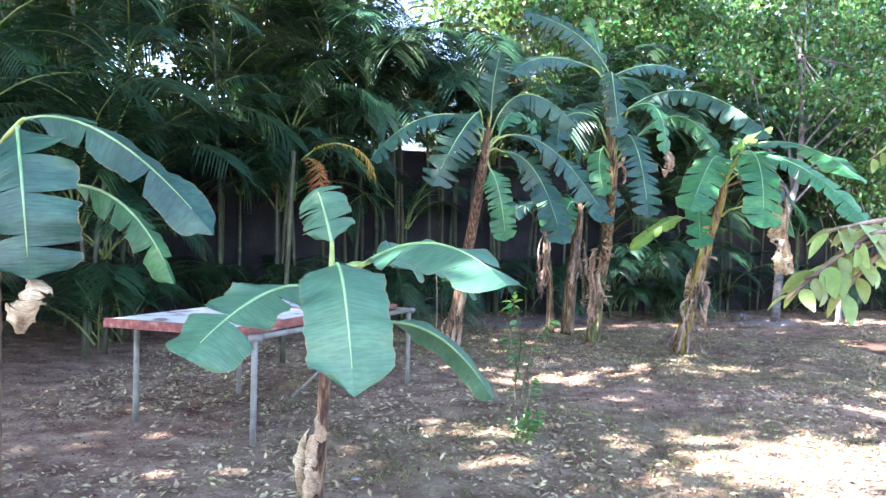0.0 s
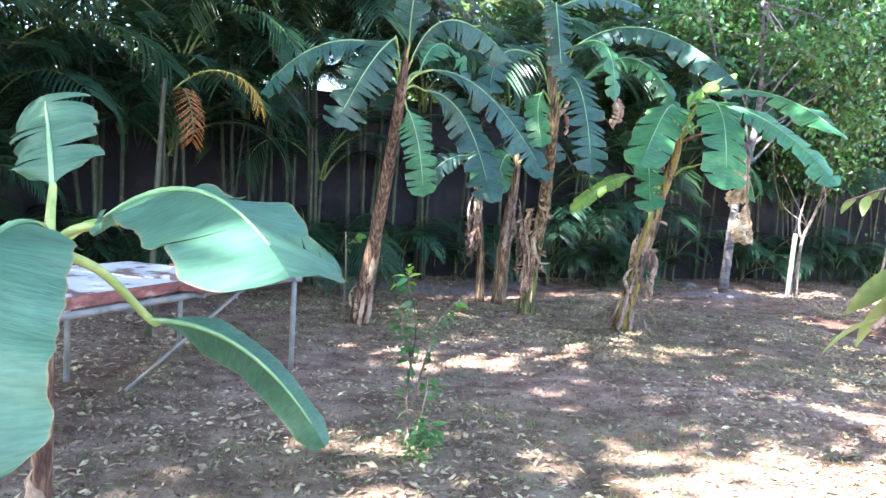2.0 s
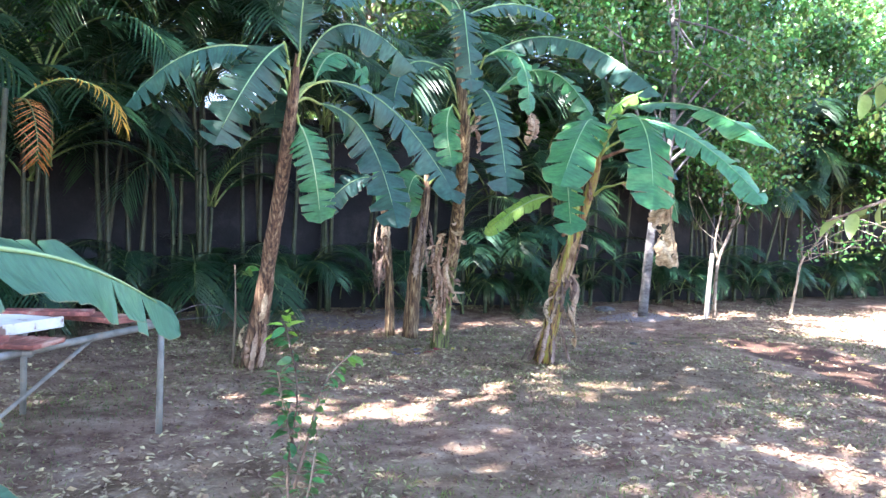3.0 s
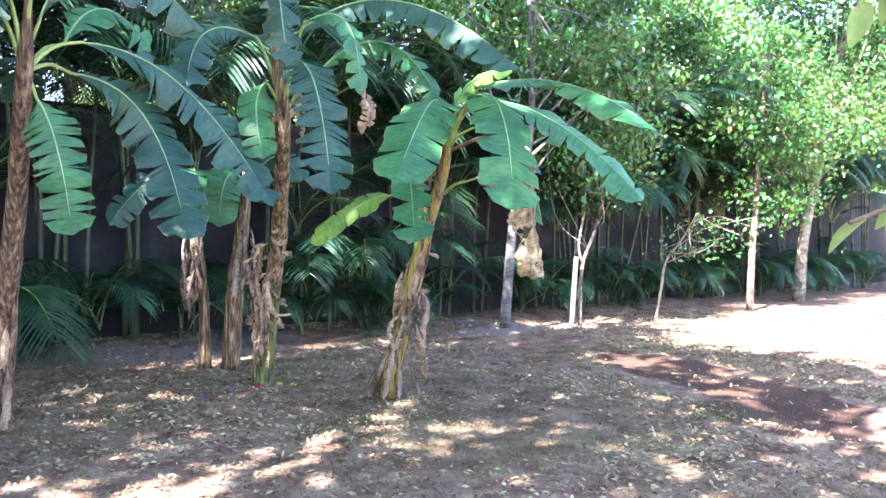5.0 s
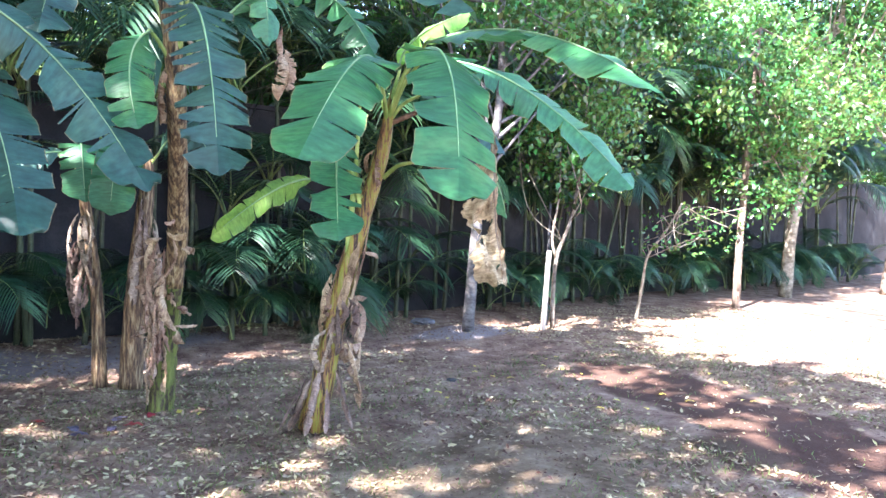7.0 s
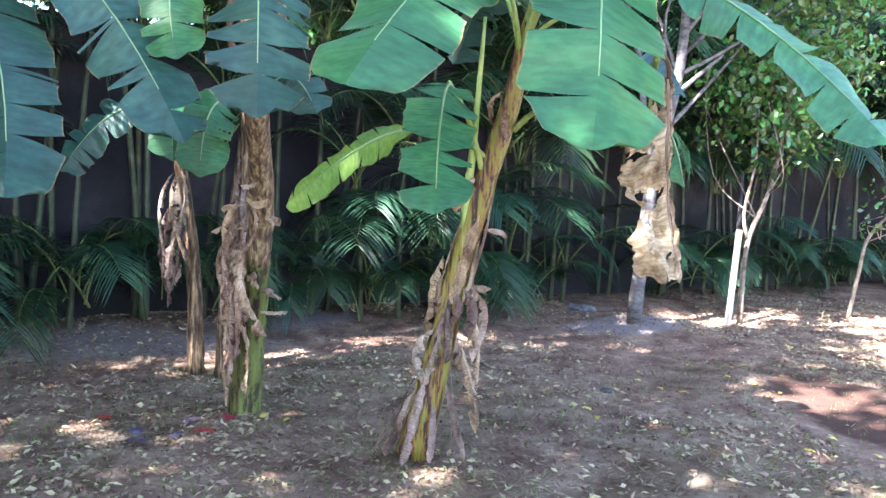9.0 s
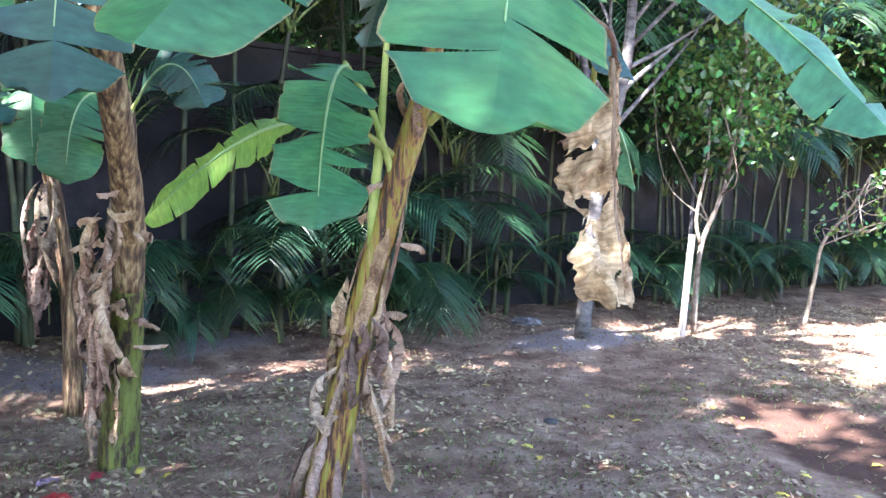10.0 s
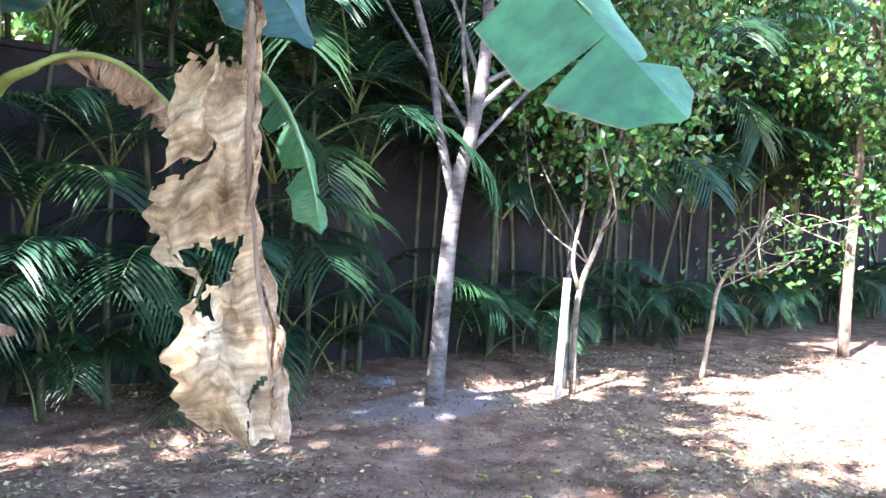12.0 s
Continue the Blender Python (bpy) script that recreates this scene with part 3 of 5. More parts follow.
# tall banana plant by the end of the table
b1 = thing("banana_plant", "tall leaning banana plant with torn blue-green leaves", "banana plant", group="banana grove")
c1 = (-0.16, 8.25, 2.35)
banana_stem(b1, [(-0.52, 9.2, 0), (-0.4, 8.95, 0.8), (-0.25, 8.55, 1.7), c1, (-0.12, 8.15, 2.75)], [0.115, 0.07, 0.06, 0.05, 0.02], STEM_BROWN, 3)
banana_leaf(b1, (-0.3, 8.1, 2.72), (-0.88, 7.95, 2.68), (-1.42, 8.04, 2.24), 0.19, (-0.2, -0.6, 0.7), BANANA_DARK, c1, 12, 0.5, 0.5, 31)
banana_leaf(b1, (-0.22, 8.05, 2.8), (-0.43, 7.85, 2.52), (-0.71, 7.8, 1.95), 0.21, (-0.15, -0.85, 0.4), BANANA_DARK, c1, 11, 0.5, 0.2, 32)
banana_leaf(b1, (-0.1, 8.3, 2.2), (0.02, 8.25, 1.9), (0.1, 8.3, 1.38), 0.15, (0.1, -0.9, 0.3), BANANA, c1, 11, 0.4, 0.25, 33, "torn leaf with browned edges")
banana_leaf(b1, (-0.08, 8.2, 2.62), (0.28, 8.1, 3.0), (0.86, 8.15, 2.66), 0.18, (0, -0.6, 0.8), BANANA_DARK, c1, 7, 0.35, 0.7, 34)
banana_leaf(b1, (-0.1, 8.1, 2.75), (-0.08, 7.95, 3.1), (-0.02, 7.8, 3.38), 0.15, (0, -1, 0.3), BANANA_DARK, c1, 8, 0.4, 0.3, 35)
banana_leaf(b1, (0.05, 8.6, 2.42), (0.48, 8.95, 2.2), (0.77, 8.56, 1.36), 0.2, (0.1, -0.75, 0.55), BANANA_DARK, c1, 12, 0.4, 0.4, 36)
banana_leaf(b1, (0.1, 8.5, 2.6), (0.72, 9.0, 2.45), (1.36, 8.82, 1.6), 0.19, (0.1, -0.7, 0.65), BANANA_DARK, c1, 12, 0.45, 0.4, 37)
banana_leaf(b1, (0.0, 8.6, 2.6), (0.2, 9.0, 2.95), (0.5, 9.3, 2.75), 0.16, (0, -0.6, 0.7), BANANA, c1, 9, 0.5, 0.3, 38)
banana_leaf(b1, (-0.2, 8.7, 2.45), (-0.35, 9.2, 2.6), (-0.4, 9.6, 2.3), 0.15, (0, -0.4, 0.8), BANANA_DARK, c1, 9, 0.5, 0.3, 39)
sheath_strips(b1, [(-0.46, 9.08, 0.4), (-0.25, 8.55, 1.7)], 0.06, 6, 303, DEAD)
dead_rags(b1, (-0.47, 9.1, 0.42), 0.5, 4, 0.1, 301, DEAD, 0.05)
sheath_strips(b1, [(-0.52, 9.2, 0), (-0.4, 8.95, 0.8)], 0.11, 6, 302, DEAD)

# clump of tall banana stems
b3 = thing("banana_plant", "tall banana plant with shaggy dry sheaths and torn leaves", "banana plant", group="banana grove")
c3 = (1.5, 9.6, 2.35)
banana_stem(b3, [(1.42, 10.4, 0), (1.46, 10.36, 0.5), (1.5, 10.25, 0.98)], [0.105, 0.085, 0.075], STEM_GREEN, 41)
banana_stem(b3, [(1.5, 10.25, 0.96), (1.53, 10.1, 1.4), c3, (1.4, 9.55, 3.1), (1.36, 9.5, 3.5)], [0.075, 0.07, 0.06, 0.04, 0.02], STEM_BROWN, 4)
banana_leaf(b3, (1.55, 9.4, 2.75), (1.64, 8.8, 2.5), (1.7, 8.35, 1.68), 0.19, (0.05, -0.85, 0.45), BANANA_DARK, c3, 14, 0.5, 0.3, 41)
banana_leaf(b3, (1.55, 9.6, 3.0), (2.3, 9.2, 3.28), (2.96, 8.1, 2.58), 0.2, (0, -0.6, 0.8), BANANA_DARK, c3, 15, 0.4, 0.7, 42)
banana_leaf(b3, (1.2, 9.5, 3.6), (0.58, 9.3, 3.68), (0.15, 9.1, 3.43), 0.15, (0, -0.8, 0.55), BANANA_DARK, (1.36, 9.5, 3.4), 12, 0.4, 0.5, 43)
banana_leaf(b3, (1.4, 9.5, 3.55), (0.97, 9.4, 4.0), (0.3, 9.4, 4.28), 0.16, (0, -0.85, 0.5), BANANA_DARK, (1.36, 9.5, 3.4), 12, 0.45, 0.5, 44)
banana_leaf(b3, (1.45, 9.5, 3.5), (1.91, 9.45, 3.64), (2.36, 9.4, 3.52), 0.12, (0, -0.7, 0.7), BANANA_DARK, (1.36, 9.5, 3.3), 10, 0.5, 0.5, 45)
banana_leaf(b3, (1.62, 9.3, 3.05), (1.9, 9.0, 3.02), (2.0, 8.9, 2.46), 0.1, (0.2, -0.8, 0.4), BANANA, c3, 8, 0.4, 0.5, 46)
banana_leaf(b3, (1.42, 9.4, 3.5), (1.4, 9.15, 3.35), (1.47, 9.0, 2.66), 0.15, (0, -0.9, 0.35), BANANA_DARK, (1.36, 9.5, 3.4), 13, 0.55, 0.4, 47)
banana_leaf(b3, (1.75, 9.6, 2.7), (2.3, 9.45, 3.0), (2.75, 9.2, 2.45), 0.15, (0, -0.7, 0.6), BANANA, c3, 10, 0.5, 0.5, 48)
banana_leaf(b3, (1.35, 9.45, 2.6), (1.25, 9.1, 2.35), (1.3, 8.95, 1.95), 0.13, (0, -0.9, 0.35), BANANA, c3, 5, 0.3, 0.3, 49)
banana_leaf(b3, (1.3, 9.7, 3.0), (0.9, 9.6, 3.0), (0.75, 9.3, 2.5), 0.16, (-0.1, -0.8, 0.5), BANANA_DARK, c3, 10, 0.45, 0.4, 50)
banana_leaf(b3, (1.36, 9.6, 3.4), (1.3, 9.75, 3.9), (1.15, 9.8, 4.35), 0.12, (0.3, -0.9, 0.2), BANANA, (1.36, 9.5, 3.2), 6, 0.4, 0.4, 51)
dead_rags(b3, (1.45, 10.12, 1.5), 1.2, 15, 0.1, 401, DEAD, 0.05, -2.3)
ragged_strips(b3, [(1.43, 10.28, 0.75), (1.47, 10.08, 1.45)], 0.085, 24, 405)
dead_rags(b3, (1.4, 10.28, 0.95), 0.9, 7, 0.09, 402, DEAD, 0.045, -2.3)
dead_rags(b3, (1.5, 9.6, 2.6), 0.7, 3, 0.1, 403, DEAD, 0.05, -1.2)
dead_rags(b3, (2.15, 9.5, 2.75), 0.7, 3, 0.06, 404, DEAD, 0.07, -1.4)

b2 = thing("banana_plant", "banana stem hung with withered leaves, few green leaves", "banana plant", group="banana grove")
banana_stem(b2, [(1.18, 11.36, 0), (1.22, 11.3, 0.8), (1.3, 11.2, 1.7), (1.3, 11.15, 2.0)], [0.1, 0.085, 0.06, 0.03], STEM_BROWN, 5)
banana_leaf(b2, (1.25, 11.15, 1.95), (1.1, 10.95, 1.9), (1.04, 10.9, 1.45), 0.17, (0, -0.9, 0.4), BANANA, (1.3, 11.2, 1.8), 4, 0.25, 0.3, 61)
banana_leaf(b2, (1.38, 11.1, 1.95), (1.6, 10.95, 2.15), (1.8, 10.8, 1.9), 0.15, (0, -0.8, 0.5), BANANA_DARK, (1.3, 11.2, 1.8), 6, 0.3, 0.3, 62)
dead_rags(b2, (1.3, 11.2, 1.62), 1.2, 8, 0.1, 501, DEAD_GREY, 0.05, -0.8)

b5 = thing("banana_plant", "slim banana stem hung with withered grey-brown leaves", "banana plant", group="banana grove")
banana_stem(b5, [(0.94, 11.42, 0), (0.9, 11.45, 0.8), (0.8, 11.35, 1.7), (0.78, 11.35, 1.95)], [0.065, 0.052, 0.042, 0.025], STEM_BROWN, 6)
banana_leaf(b5, (0.68, 11.35, 1.95), (0.35, 11.3, 1.85), (0.02, 11.3, 1.45), 0.16, (-0.1, -0.8, 0.6), BANANA_DARK, (0.8, 11.35, 1.7), 5, 0.3, 0.35, 63)
banana_leaf(b5, (0.8, 11.25, 2.0), (0.82, 11.05, 1.95), (0.86, 10.95, 1.55), 0.16, (0.1, -0.9, 0.4), BANANA, (0.8, 11.35, 1.7), 3, 0.2, 0.3, 64)
dead_rags(b5, (0.82, 11.36, 1.5), 1.15, 9, 0.1, 502, DEAD_GREY, 0.05, -1.9)

# leaning banana plant in the open
b4 = thing("banana_plant", "leaning banana plant with yellow-green stem and bright broad leaves", "banana plant")
c4 = (2.86, 9.42, 2.12)
banana_stem(b4, [(2.42, 9.66, 0), (2.52, 9.63, 0.5), (2.6, 9.6, 0.92), (2.72, 9.51, 1.48), (2.83, 9.47, 1.88), c4, (2.9, 9.36, 2.4)], [0.1, 0.078, 0.068, 0.058, 0.052, 0.04, 0.018], STEM_YELLOW, 7)
banana_stem(b4, [(2.63, 9.55, 1.05), (2.63, 9.52, 1.35), (2.65, 9.47, 1.7), (2.67, 9.4, 2.3)], [0.014, 0.022, 0.019, 0.008], PETIOLE, 8)
banana_leaf(b4, (2.72, 9.15, 2.42), (2.42, 8.5, 2.34), (2.01, 7.8, 1.75), 0.21, (-0.25, -0.72, 0.62), BANANA, c4, 6, 0.15, 0.3, 71, "broad bright green blade, slightly torn")
banana_leaf(b4, (2.92, 9.12, 2.48), (2.84, 8.2, 2.34), (2.6, 7.3, 1.57), 0.2, (0.05, -0.75, 0.6), BANANA, c4, 9, 0.22, 0.25, 72)
banana_leaf(b4, (3.0, 9.15, 2.5), (3.5, 8.75, 2.34), (4.1, 8.33, 1.7), 0.165, (-0.05, -0.62, 0.75), BANANA, c4, 9, 0.2, 0.3, 73)
banana_leaf(b4, (3.0, 9.05, 2.6), (3.26, 8.1, 2.5), (3.44, 7.1, 2.05), 0.17, (0.1, -0.62, 0.75), BANANA, c4, 7, 0.15, 0.4, 74)
banana_leaf(b4, (2.5, 9.3, 1.95), (2.42, 8.95, 1.78), (2.38, 8.66, 1.35), 0.155, (0.05, -0.88, 0.4), BANANA, (2.72, 9.5, 1.5), 4, 0.45, 0.15, 75)
banana_leaf(b4, (2.34, 9.24, 1.72), (2.08, 9.32, 1.63), (1.72, 9.47, 1.33), 0.1, (0, -0.7, 0.7), BANANA_LIME, (2.74, 9.5, 1.6), 6, 0.08, 0.3, 76, "narrow lime-green blade")
banana_leaf(b4, (3.02, 9.3, 2.3), (3.35, 9.25, 2.28), (3.62, 9.15, 1.93), 0.17, (0.2, -0.3, 0.9), BANANA_DARK, c4, 3, 0.15, 0.5, 77)
banana_leaf(b4, (2.9, 9.3, 2.45), (2.98, 9.2, 2.66), (3.25, 8.9, 2.8), 0.09, (-0.4, -0.7, 0.5), BANANA_LIME, c4, 2, 0.2, 0.6, 78)
banana_leaf(b4, (2.8, 9.5, 2.4), (2.75, 9.9, 2.55), (2.65, 10.3, 2.2), 0.17, (0, -0.4, 0.8), BANANA_DARK, c4, 8, 0.4, 0.4, 79)
# long withered leaf that hangs free, and a half-dead arching one
put("petiole", mesh("petiole", *tube([c4, (3.2, 9.25, 2.25), (3.45, 9.08, 2.12), (3.5, 9.06, 1.98)], [0.02, 0.016, 0.013, 0.011], 8, 16), DEAD), b4, label="dry brown leaf stalk")
withered_leaf(b4, (3.49, 9.06, 2.0), (3.53, 8.98, 1.07), (-0.93, -0.25, 0), 0.195, 80, "long crumpled tan withered leaf, hanging")
banana_leaf(b4, (3.0, 9.3, 1.86), (3.2, 9.2, 1.87), (3.38, 9.1, 1.68), 0.09, (0.2, -0.8, 0.4), DEAD, (2.85, 9.46, 1.76), 6, 0.4, 1.2, 81, "half-withered leaf on a yellow stalk", 0.7, 0.009, 0.5, PETIOLE)
banana_leaf(b4, (3.5, 9.3, 1.9), (3.6, 9.25, 1.75), (3.66, 9.2, 1.5), 0.06, (0.3, -0.8, 0.3), BANANA, (3.44, 9.09, 2.1), 3, 0.3, 0.8, 82, "green leaf with a browned tip")
dead_rags(b4, (2.6, 9.6, 1.12), 0.95, 7, 0.12, 601, DEAD, 0.085)
dead_rags(b4, (2.59, 9.58, 1.0), 0.8, 5, 0.12, 606, DEAD_GREY, 0.08, -1.8)
dead_rags(b4, (2.84, 9.45, 2.0), 0.5, 3, 0.08, 602, DEAD, 0.05)
sheath_strips(b4, [(2.42, 9.66, 0), (2.58, 9.6, 0.9)], 0.09, 8, 603)
for i, (top, foot, w) in enumerate((((2.47, 9.57, 0.5), (2.34, 9.44, 0.012), 0.045), ((2.43, 9.62, 0.42), (2.26, 9.6, 0.012), 0.04), ((2.56, 9.58, 0.45), (2.68, 9.5, 0.012), 0.03))):
    strip_mid = (np.array(top) + foot) / 2 + (0, -0.02, 0)
    me, _, _ = blade(top, strip_mid, foot, w, (0, -1, 0.2), 0.5, 1, 0.2, 0.3, 650 + i, DEAD_GREY, "dry_sheath", 24, 5, curl=0.5)
    put("dry_sheath", me, b4, label="long grey dry sheath leaning off the foot" if i == 0 else "")
sheath_strips(b4, [(2.58, 9.6, 0.85), (2.83, 9.47, 1.88)], 0.06, 9, 604, DEAD)
ragged_strips(b4, [(2.6, 9.6, 0.9), (2.8, 9.48, 1.8)], 0.058, 6, 605)


# ---- areca palms ----
def frond_mesh(name, length, pairs, leaflet, arch, mat, seed):
    """A feather-shaped palm leaf that rises from the origin and arches over towards +x."""
    g = np.random.default_rng(seed)
    u = np.linspace(0, 1, 40)
    a = radians(80) - arch * u ** 1.3
    step = length / 39
    x = np.concatenate([[0], np.cumsum(np.cos(a[:-1]) * step)])
    z = np.concatenate([[0], np.cumsum(np.sin(a[:-1]) * step)])
    C = np.stack([x, 0.05 * np.sin(u * 3 + seed), z], 1)
    T = unit(np.gradient(C, axis=0))
    v, f = tube(C[::4], [0.014, 0.009, 0.003], 5, 12)
    verts, faces = [v], list(f)
    nr = len(f)
    o = len(v)
    for side in (-1, 1):
        for k in range(pairs):
            q = 0.2 + 0.79 * (k + 0.5 * (side > 0)) / pairs
            i = min(int(q * 39), 38)
            c, t = C[i], T[i]
            s = np.array((0, side, 0.0))
            n = np.cross(t, s) * side
            n = n if n[2] > 0 or abs(n[0]) > 0 else -n
            L = leaflet * (0.55 + 0.75 * math.sin(math.pi * min(1, 0.12 + 0.8 * (q - 0.2) / 0.8))) * g.uniform(0.85, 1.1)
            lift = 0.35 * g.uniform(0.4, 1.2)
            d = unit(s * 0.85 + t * (0.45 + 0.5 * q) + np.array((0, 0, lift * 0.4)))
            w = unit(np.cross(d, s * 0.2 + t + g.normal(size=3) * 0.15)) * 0.2 + t
            w = unit(w - d * (w @ d)) * 0.0085 * g.uniform(0.8, 1.2)
            pts = []
            for h, ww, dr in ((0, 0.6, 0), (0.35, 1.15, 0.03), (0.7, 0.85, 0.16), (1.0, 0.08, 0.36)):
                p = c + d * L * h - np.array((0, 0, dr * L * g.uniform(0.8, 1.3)))
                pts += [p - w * ww, p + w * ww]
            verts.append(np.array(pts))
            for h in range(3):
                b = o + 2 * h
                faces.append((b, b + 1, b + 3, b + 2))
            o += 8
    me = mesh(name, np.vstack(verts), faces, mat)
    me.materials.append(RACHIS)
    me.polygons.foreach_set("material_index", [1] * nr + [0] * (len(faces) - nr))
    return me


FRONDS = [frond_mesh("frond", L, n, lf, ar, PALM, s) for L, n, lf, ar, s in ((1.6, 40, 0.42, 1.7, 1), (1.9, 46, 0.48, 2.1, 2), (1.7, 42, 0.44, 2.5, 3), (2.2, 52, 0.52, 2.0, 4), (1.3, 36, 0.38, 1.8, 5))]
FROND_YELLOW = frond_mesh("frond", 1.5, 19, 0.24, 2.2, PALM_YELLOW, 9)
CANES = [mesh("cane", *tube([(0, 0, 0), (0.03, 0.02, 0.5), (0.08, 0.0, 1.0)], [0.032, 0.027, 0.022], 8, 16, 0.05, s), PALM_STEM) for s in range(3)]


def palm(x, y, stems, hmin, hmax, fronds, seed, low=0, size=1.0, label="clump of feathery dark green areca palm by the wall"):
    g = np.random.default_rng(seed)
    ob = thing("areca_palm", label, "palm", (x, y, float(ground_height(x, y)) - 0.01), "palms along the wall")
    for k in range(stems):
        a, r = g.uniform(0, 6.28), g.uniform(0.05, 0.32)
        h = g.uniform(hmin, hmax)
        sx, sy = r * math.cos(a), r * math.sin(a)
        lean = g.normal(size=2) * 0.07
        m = Matrix.Translation((sx, sy, 0)) @ Matrix.Rotation(g.uniform(0, 6.28), 4, "Z") @ Matrix.Rotation(lean[0] + 0.03, 4, "Y") @ Matrix.Diagonal((1, 1, h, 1))
        put("cane", CANES[k % 3], ob, m)
        top = m @ Vector((0.08, 0, 1))
        for j in range(fronds):
            az = 6.28 * j / fronds + g.normal() * 0.35 + k
            fm = Matrix.Translation(top) @ Matrix.Rotation(az, 4, "Z") @ Matrix.Rotation(g.uniform(-0.1, 0.55), 4, "Y") @ Matrix.Scale(size * g.uniform(0.75, 1.15), 4)
            put("frond", FRONDS[g.integers(5)], ob, fm)
    for j in range(low):
        az = g.uniform(0, 6.28) if j % 3 else -1.57 + g.normal() * 0.7
        fm = Matrix.Translation((g.normal() * 0.15, g.normal() * 0.15, g.uniform(0.0, 0.5))) @ Matrix.Rotation(az, 4, "Z") @ Matrix.Rotation(g.uniform(0.0, 0.5), 4, "Y") @ Matrix.Scale(size * g.uniform(0.5, 0.85), 4)
        put("frond", FRONDS[g.integers(5)], ob, fm)
    return ob


# tall dense palms where the wall is hidden
k = 0
for x, d, st, h0, h1 in ((-7.6, 1.2, 4, 1.6, 4.5), (-6.3, 2.2, 4, 1.0, 3.4), (-5.6, 0.9, 5, 2.0, 5.0), (-4.6, 2.0, 4, 1.2, 3.2), (-3.9, 0.8, 5, 2.2, 5.0), (-3.0, 1.3, 4, 1.6, 3.6), (-2.3, 0.7, 5, 2.4, 4.8), (-1.3, 0.8, 4, 2.0, 4.2), (-0.4, 0.6, 3, 2.2, 4.0)):
    palm(x, wall_y(x) - d, st, h0 * 0.7, h1, 8, 700 + k, 12, 1.15, "tall dense areca palm with dark drooping fronds")
    k += 1
for x, d, st, h0, h1 in ((-5.4, 4.2, 3, 1.2, 2.8), (-4.3, 3.6, 3, 0.9, 2.4), (-6.8, 4.6, 3, 1.6, 3.4)):
    palm(x, wall_y(x) - d, st, h0, h1, 8, 730 + k, 8, 1.1, "areca palm with broad drooping fronds in deep shade")
    k += 1
# low palms in front of the open wall
for x, d, st, h0, h1, lo, sz in ((0.7, 0.5, 2, 1.8, 2.6, 4, 0.8), (2.3, 0.8, 2, 1.6, 2.6, 9, 0.85), (3.3, 0.9, 3, 0.5, 1.0, 9, 0.8), (3.9, 0.5, 3, 1.6, 2.8, 3, 1.05), (1.5, 0.6, 2, 2.0, 2.9, 3, 0.9), (4.6, 0.5, 2, 2.2, 3.0, 2, 0.95), (6.2, 0.6, 3, 1.6, 2.6, 7, 0.8), (7.3, 0.7, 4, 1.8, 2.8, 7, 0.8), (8.4, 0.6, 3, 1.8, 3.0, 7, 0.85), (9.6, 0.7, 3, 2.0, 3.0, 7, 0.9), (10.9, 0.7, 4, 2.0, 3.2, 7, 0.95), (12.2, 0.7, 3, 2.2, 3.4, 7, 1.0), (13.6, 0.7, 4, 2.2, 3.6, 8, 1.0), (15.2, 0.8, 4, 2.2, 3.6, 8, 1.1), (17.0, 0.9, 4, 2.2, 3.8, 8, 1.1), (19.0, 1.0, 4, 2.2, 3.8, 8, 1.1)):
    palm(x, wall_y(x) - d, st, h0 * 0.75, h1, 7 if x > 5 else 5, 760 + k, lo + 5, sz * 1.15, "areca palm with slim canes and low fronds")
    k += 1
for x, d, st, h0, h1 in ((-1.9, 0.4, 3, 2.6, 4.2), (-0.9, 0.4, 3, 2.4, 4.0), (0.2, 0.35, 3, 2.6, 3.6), (1.9, 0.3, 2, 2.8, 3.6), (2.9, 0.35, 3, 2.4, 3.5), (4.3, 0.45, 2, 2.5, 3.3), (5.6, 0.3, 2, 2.6, 3.4), (6.8, 0.3, 2, 2.5, 3.4), (7.9, 0.3, 2, 2.5, 3.4), (9.0, 0.35, 2, 2.5, 3.4), (10.3, 0.35, 2, 2.6, 3.5), (11.6, 0.4, 2, 2.6, 3.6)):
    palm(x, wall_y(x) - d, st, h0, h1, 8, 800 + k, 0, 1.2, "areca palm with tall green canes and drooping fronds")
    k += 1
dying = thing("palm_frond", "orange dying palm frond hanging among dark palms", "palm frond", (-2.3, 7.85, 0))
put("cane", CANES[0], dying, Matrix.Diagonal((1, 1, 2.3, 1)))
for az, tilt, size in ((-0.2, 0.7, 0.72), (-0.9, 1.25, 0.6)):
    put("frond", FROND_YELLOW, dying, Matrix.Translation((0.15, 0, 2.2)) @ Matrix.Rotation(az, 4, "Z") @ Matrix.Rotation(tilt, 4, "Y") @ Matrix.Scale(size, 4))


# ---- broadleaf trees ----
def crown_points(centre, radii, clumps, per, g, spread=0.45):
    c = unit(g.normal(size=(clumps, 3))) * g.uniform(0.35, 1.0, (clumps, 1)) ** 0.6
    c = c * radii + centre
    p = np.repeat(c, per, 0) + g.normal(size=(clumps * per, 3)) * spread * (1, 1, 0.6)
    return c, p


